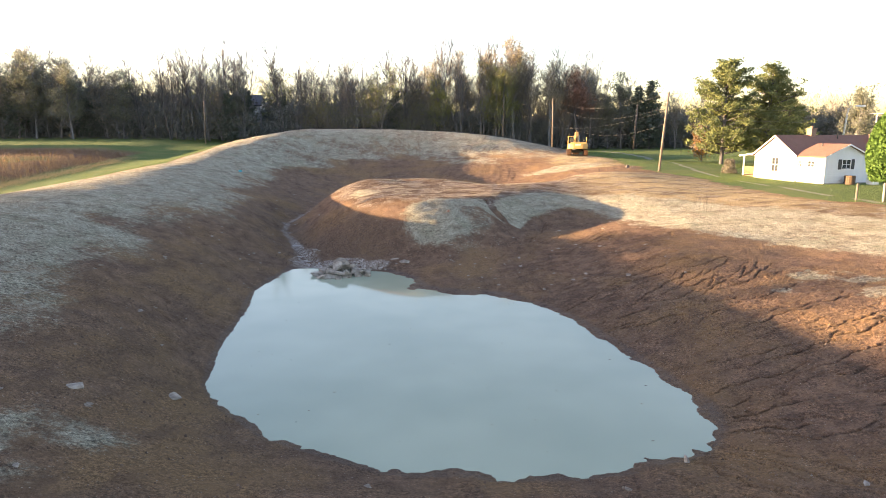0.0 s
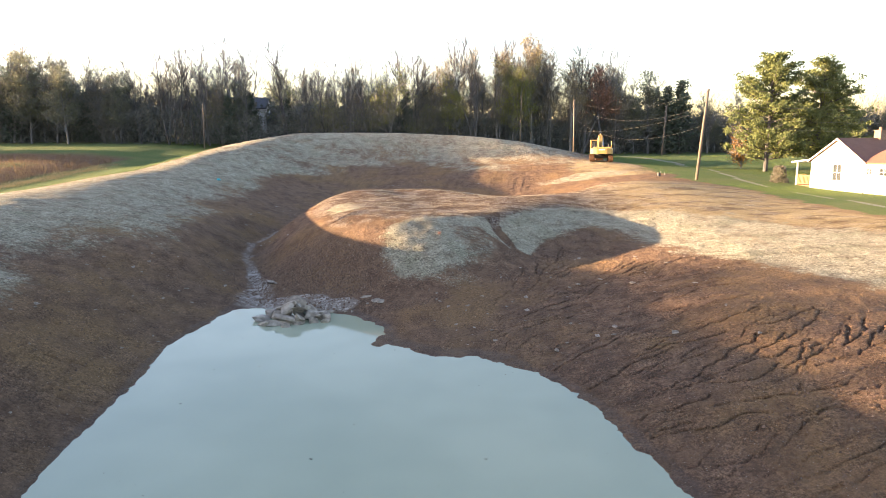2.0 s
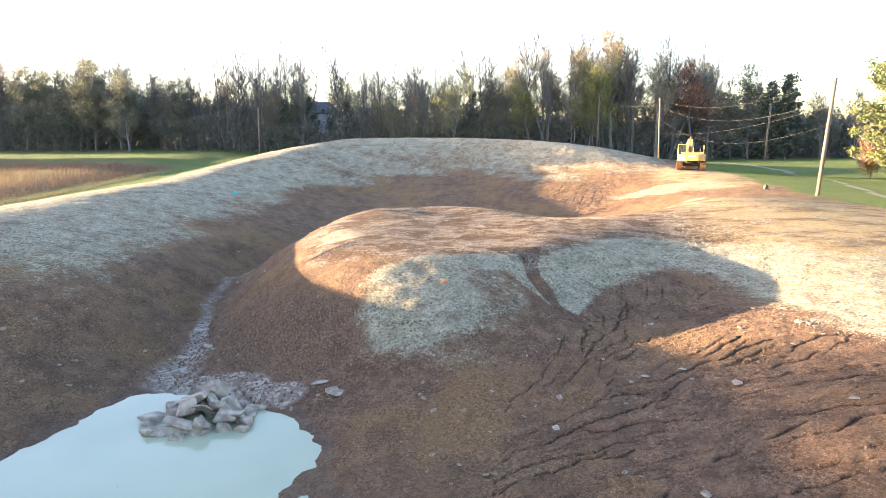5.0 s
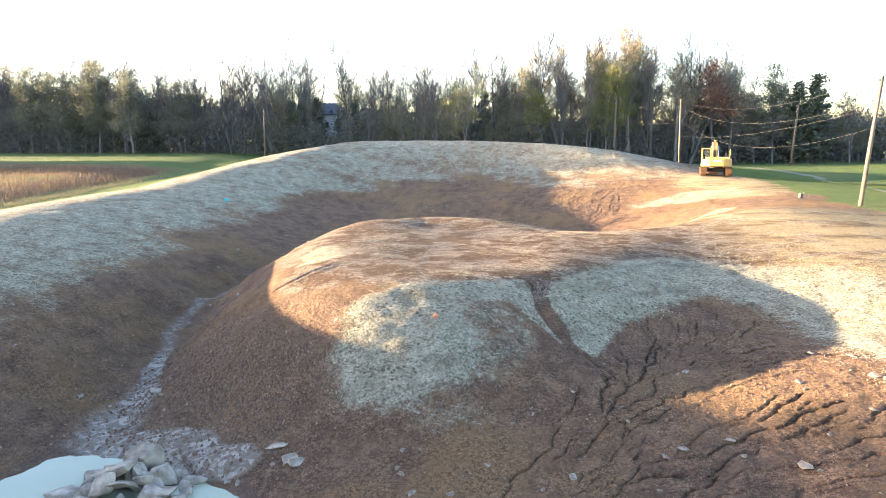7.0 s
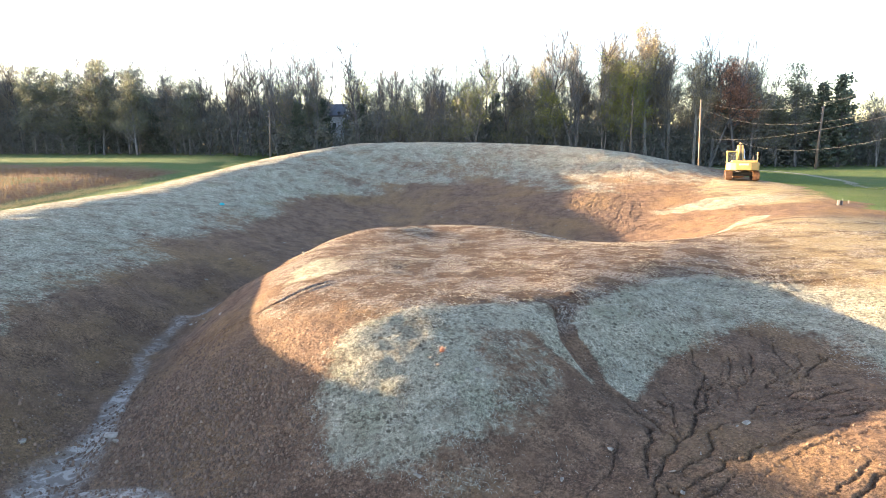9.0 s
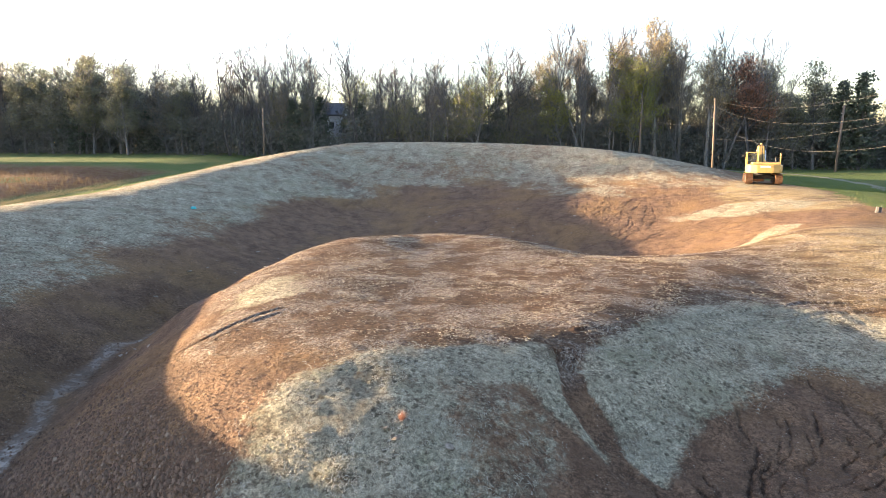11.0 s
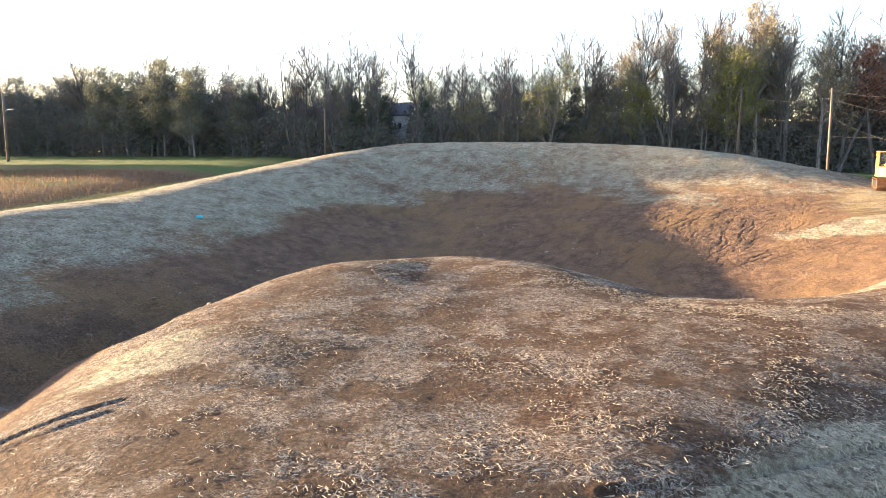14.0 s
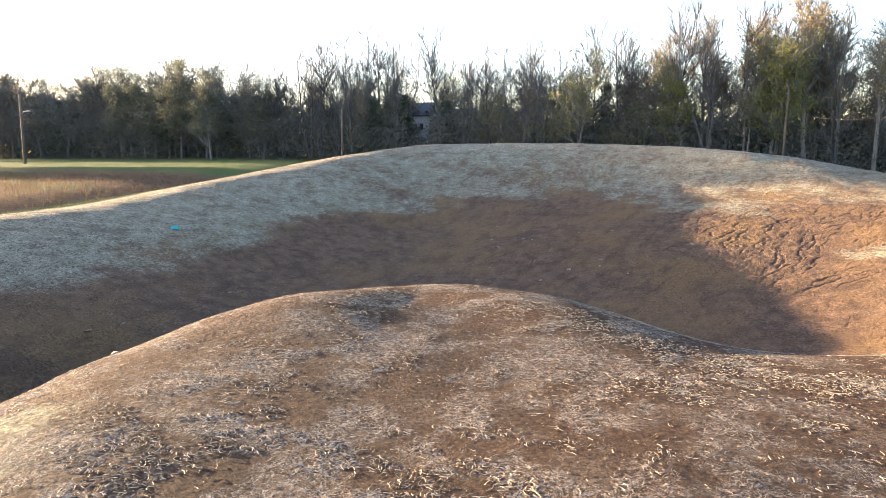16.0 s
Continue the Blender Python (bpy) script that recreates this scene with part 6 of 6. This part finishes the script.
def white_house():
    base = ground_z(34.5, 60) - 0.02
    t = thing("white_house", pose(34.1, 58.0, base, 0, 0, 17), "small white clapboard house with a red-brown roof", "house")
    gable_block(t, 0.12, 5.1, 0.0, 3.4, 2.45, 3.45, "y")
    gable_block(t, 0.0, 14.0, 3.1, 8.3, 2.5, 4.25, "x")
    part("foundation", Shape().box(0.06, 5.16, -0.06, 3.0, -0.35, 0.1, bevel=0.01).box(-0.06, 14.06, 3.04, 8.36, -0.35, 0.08, bevel=0.01), plain("foundation_block", (0.35, 0.34, 0.33), 0.9), t)
    window(t, pose(2.55, 0.0, 1.75), 0.95, 0.8, SHUTTER)
    window(t, pose(0.12, 1.5, 1.75, 0, 0, -90), 0.7, 0.55, PALE_GREEN)
    window(t, pose(0.12, 2.75, 1.75, 0, 0, -90), 0.4, 0.5)
    window(t, pose(0.0, 5.6, 1.55, 0, 0, -90), 0.8, 1.35, PALE_GREEN)
    window(t, pose(8.5, 3.1, 1.6), 0.9, 1.1)
    for x, y, z in ((4.2, 5.7, 4.2), (11.0, 4.6, 3.6)):
        c = part("chimney", Shape().box(x - 0.3, x + 0.3, y - 0.3, y + 0.3, z - 0.7, z + 0.75, bevel=0.015), BRICK, t)
        part("cap", Shape().box(x - 0.36, x + 0.36, y - 0.36, y + 0.36, z + 0.75, z + 0.83, bevel=0.015).tube([(x, y, z + 0.83), (x, y, z + 1.05)], 0.13, 10), BRICK, c)
    part("vent_pipe", Shape().tube([(2.0, 2.2, 3.1), (2.0, 2.2, 3.65)], 0.05, 8), BLACK, t)
    part("vent_pipe", Shape().tube([(7.0, 5.2, 4.0), (7.0, 5.2, 4.55)], 0.07, 8), BLACK, t)
    ant = part("antenna", Shape().tube([(11.6, 5.0, 3.9), (11.6, 5.0, 6.6)], 0.03, 6), STEEL, t, "thin television antenna")
    for k in range(6):
        part("element", Shape().tube([(11.0 + 0.24 * k, 4.6, 6.5), (11.0 + 0.24 * k, 5.4, 6.5)], 0.012, 5), STEEL, ant)
    part("downpipe", Shape().tube([(5.14, -0.05, 2.4), (5.14, -0.05, 0.05)], 0.04, 8), WHITE, t)
    part("rear_porch", Shape().box(5.3, 9.5, 0.6, 3.0, 0.0, 0.25, bevel=0.02).box(9.2, 9.35, 0.7, 0.85, 0.25, 2.3).box(5.3, 9.7, 0.5, 3.05, 2.3, 2.42, bevel=0.02), WHITE, t)
    porch = part("porch", Shape().box(0.3, 3.2, 8.35, 10.3, 0.1, 0.28, bevel=0.02), PORCH_WOOD, t, "covered porch with a brown wooden rail")
    part("porch_roof", Shape().prism([(8.3, 2.5), (10.6, 2.2), (10.6, 2.34), (8.3, 2.64)], "x", 0.05, 3.4, bevel=0.02), WHITE, porch)
    for x, y in ((0.4, 10.2), (3.1, 10.2), (0.4, 8.5)):
        part("post", Shape().box(x - 0.06, x + 0.06, y - 0.06, y + 0.06, 0.28, 2.3, bevel=0.01), WHITE, porch)
    rail = part("rail", Shape().box(0.36, 0.44, 8.56, 10.14, 1.1, 1.18, bevel=0.01).box(0.36, 0.44, 8.56, 10.14, 0.38, 0.44, bevel=0.01), PORCH_WOOD, porch)
    for k in range(11):
        y = 8.62 + 0.145 * k
        part("baluster", Shape().box(0.38, 0.42, y - 0.045, y + 0.045, 0.44, 1.1), PORCH_WOOD, rail)


def garden_things():
    t = thing("barrel", pose(36.6, 58.1, ground_z(36.6, 58.1)), "weathered wooden half barrel by the house wall", "barrel")
    staves = Shape()
    for k in range(16):
        w = 2 * math.pi * k / 16
        m = pose(0.42 * math.cos(w), 0.42 * math.sin(w), 0, 0, 0, math.degrees(w))
        staves.box(-0.025, 0.025, -0.075, 0.075, 0, 0.78, m, 0.008)
    part("staves", staves, BARREL_WOOD, t)
    for z in (0.15, 0.62):
        part("hoop", Shape().tube([(0.46 * math.cos(2 * math.pi * k / 20), 0.46 * math.sin(2 * math.pi * k / 20), z) for k in range(21)], 0.018, 6), BLACK, t)
    post = part("fence_post", Shape().tube([(0, 0, -0.3), (0.02, 0, 0.6), (0.04, 0, 1.15)], [0.075, 0.07, 0.065], 9), POLE_WOOD, m=put(28.6, 44.5))
    tagged(post, "short weathered wooden post standing on the lawn", "post")
    t = thing("white_crate", put(38.6, 58.0, 17), "low white box standing on the grass", "box")
    part("body", Shape().box(-0.4, 0.4, -0.3, 0.3, 0, 0.42, bevel=0.03), WHITE, t)
    part("lid", Shape().box(-0.43, 0.43, -0.33, 0.33, 0.42, 0.5, bevel=0.02), WHITE, t)
    lamp = thing("yard_lamp", put(52.5, 86), "white yard lamp on a tall pole behind the house", "lamp")
    part("pole", Shape().tube([(0, 0, -0.3), (0.2, 0, 4), (0.5, 0, 7.2)], [0.14, 0.12, 0.1], 8), STEEL, lamp)
    part("arm", Shape().tube([(0.5, 0, 7.0), (1.0, 0, 7.5), (1.6, 0, 7.55)], 0.05, 6), STEEL, lamp)
    part("lamp_head", Shape().box(1.5, 2.6, -0.2, 0.2, 7.38, 7.62, bevel=0.06), WHITE, lamp)
    tub = thing("plastic_tub", put(-22.0, 70.2, 25, 0.5), "small turquoise plastic tub tipped over on the bank", "tub")
    blue = plain("turquoise_plastic", (0.03, 0.42, 0.47), 0.45)
    part("shell", Shape().prism([(-0.36, 0.03), (0.36, 0.03), (0.28, 0.34), (-0.28, 0.34)], "y", -0.25, 0.25, bevel=0.04), blue, tub)
    part("rim", Shape().box(-0.4, 0.4, -0.29, 0.29, 0.0, 0.05, bevel=0.02), blue, tub)
    stump = thing("stump", put(21.2, 74.6, 30, 0.55), "dark broken tree stump among loose sticks", "stump")
    part("wood", Shape().tube([(0, 0, -0.1), (0.05, 0.02, 0.3), (0.1, 0.0, 0.62)], [0.34, 0.27, 0.3], 9), BARK_DARK, stump)
    for a, b in (((0.2, -0.3, 0.0), (0.35, -0.1, 0.8)), ((0.6, -0.4, 0.02), (0.1, -0.9, 0.1)), ((1.5, 0.0, 0.0), (1.7, 0.2, 0.55))):
        part("stick", Shape().tube([a, b], [0.05, 0.03], 6), BARK_PALE, stump)
    rng = random.Random(51)
    tuft = Shape()
    for i in range(90):
        w, l = rng.uniform(0, 6.28), rng.uniform(0.1, 0.3)
        q = Vector((rng.gauss(0, 0.05), rng.gauss(0, 0.05), 0))
        e = q + Vector((math.cos(w) * l * 0.6, math.sin(w) * l * 0.6, l))
        n = Vector((-math.sin(w), math.cos(w), 0)) * 0.012
        tuft.add([q - n, q + n, e], [(0, 1, 2)])
    ob = part("dry_tuft", tuft, LEAF["rust"], m=put(0.35, 42.3, 0, 0.6))
    tagged(ob, "small orange-brown dry grass tuft on mulch", "grass tuft")


def far_house():
    z = 7.0
    t = thing("far_house", pose(-45.0, 150.0, z, 0, 0, 8), "pale two-storey house half hidden behind the trees", "house", "far houses")
    blue = plain("pale_blue_siding", (0.8, 0.82, 0.86), 0.6)
    part("wall", Shape().prism([(0, 0), (9.5, 0), (9.5, 7.6), (4.75, 10.0), (0, 7.6)], "x", -2.5, 3.2), blue, t, m=pose(0, 0, 0))
    part("roof", Shape().prism([(-0.4, 7.4), (4.75, 10.0), (4.75, 10.2), (-0.4, 7.6)], "x", -2.9, 3.6).prism([(9.9, 7.4), (4.75, 10.0), (4.75, 10.2), (9.9, 7.6)], "x", -2.9, 3.6), SHUTTER, t)
    for x in (-1.2, 1.6):
        for z in (2.2, 5.6):
            w = part("window", Shape().box(x - 0.3, x + 0.3, -0.06, -0.01, z - 0.55, z + 0.55, bevel=0.01), SHUTTER, t)
            for edge in (z + 0.585, z - 0.585):
                part("frame", Shape().box(x - 0.36, x + 0.36, -0.08, -0.02, edge - 0.035, edge + 0.035), WHITE, w)


white_house()
garden_things()
far_house()
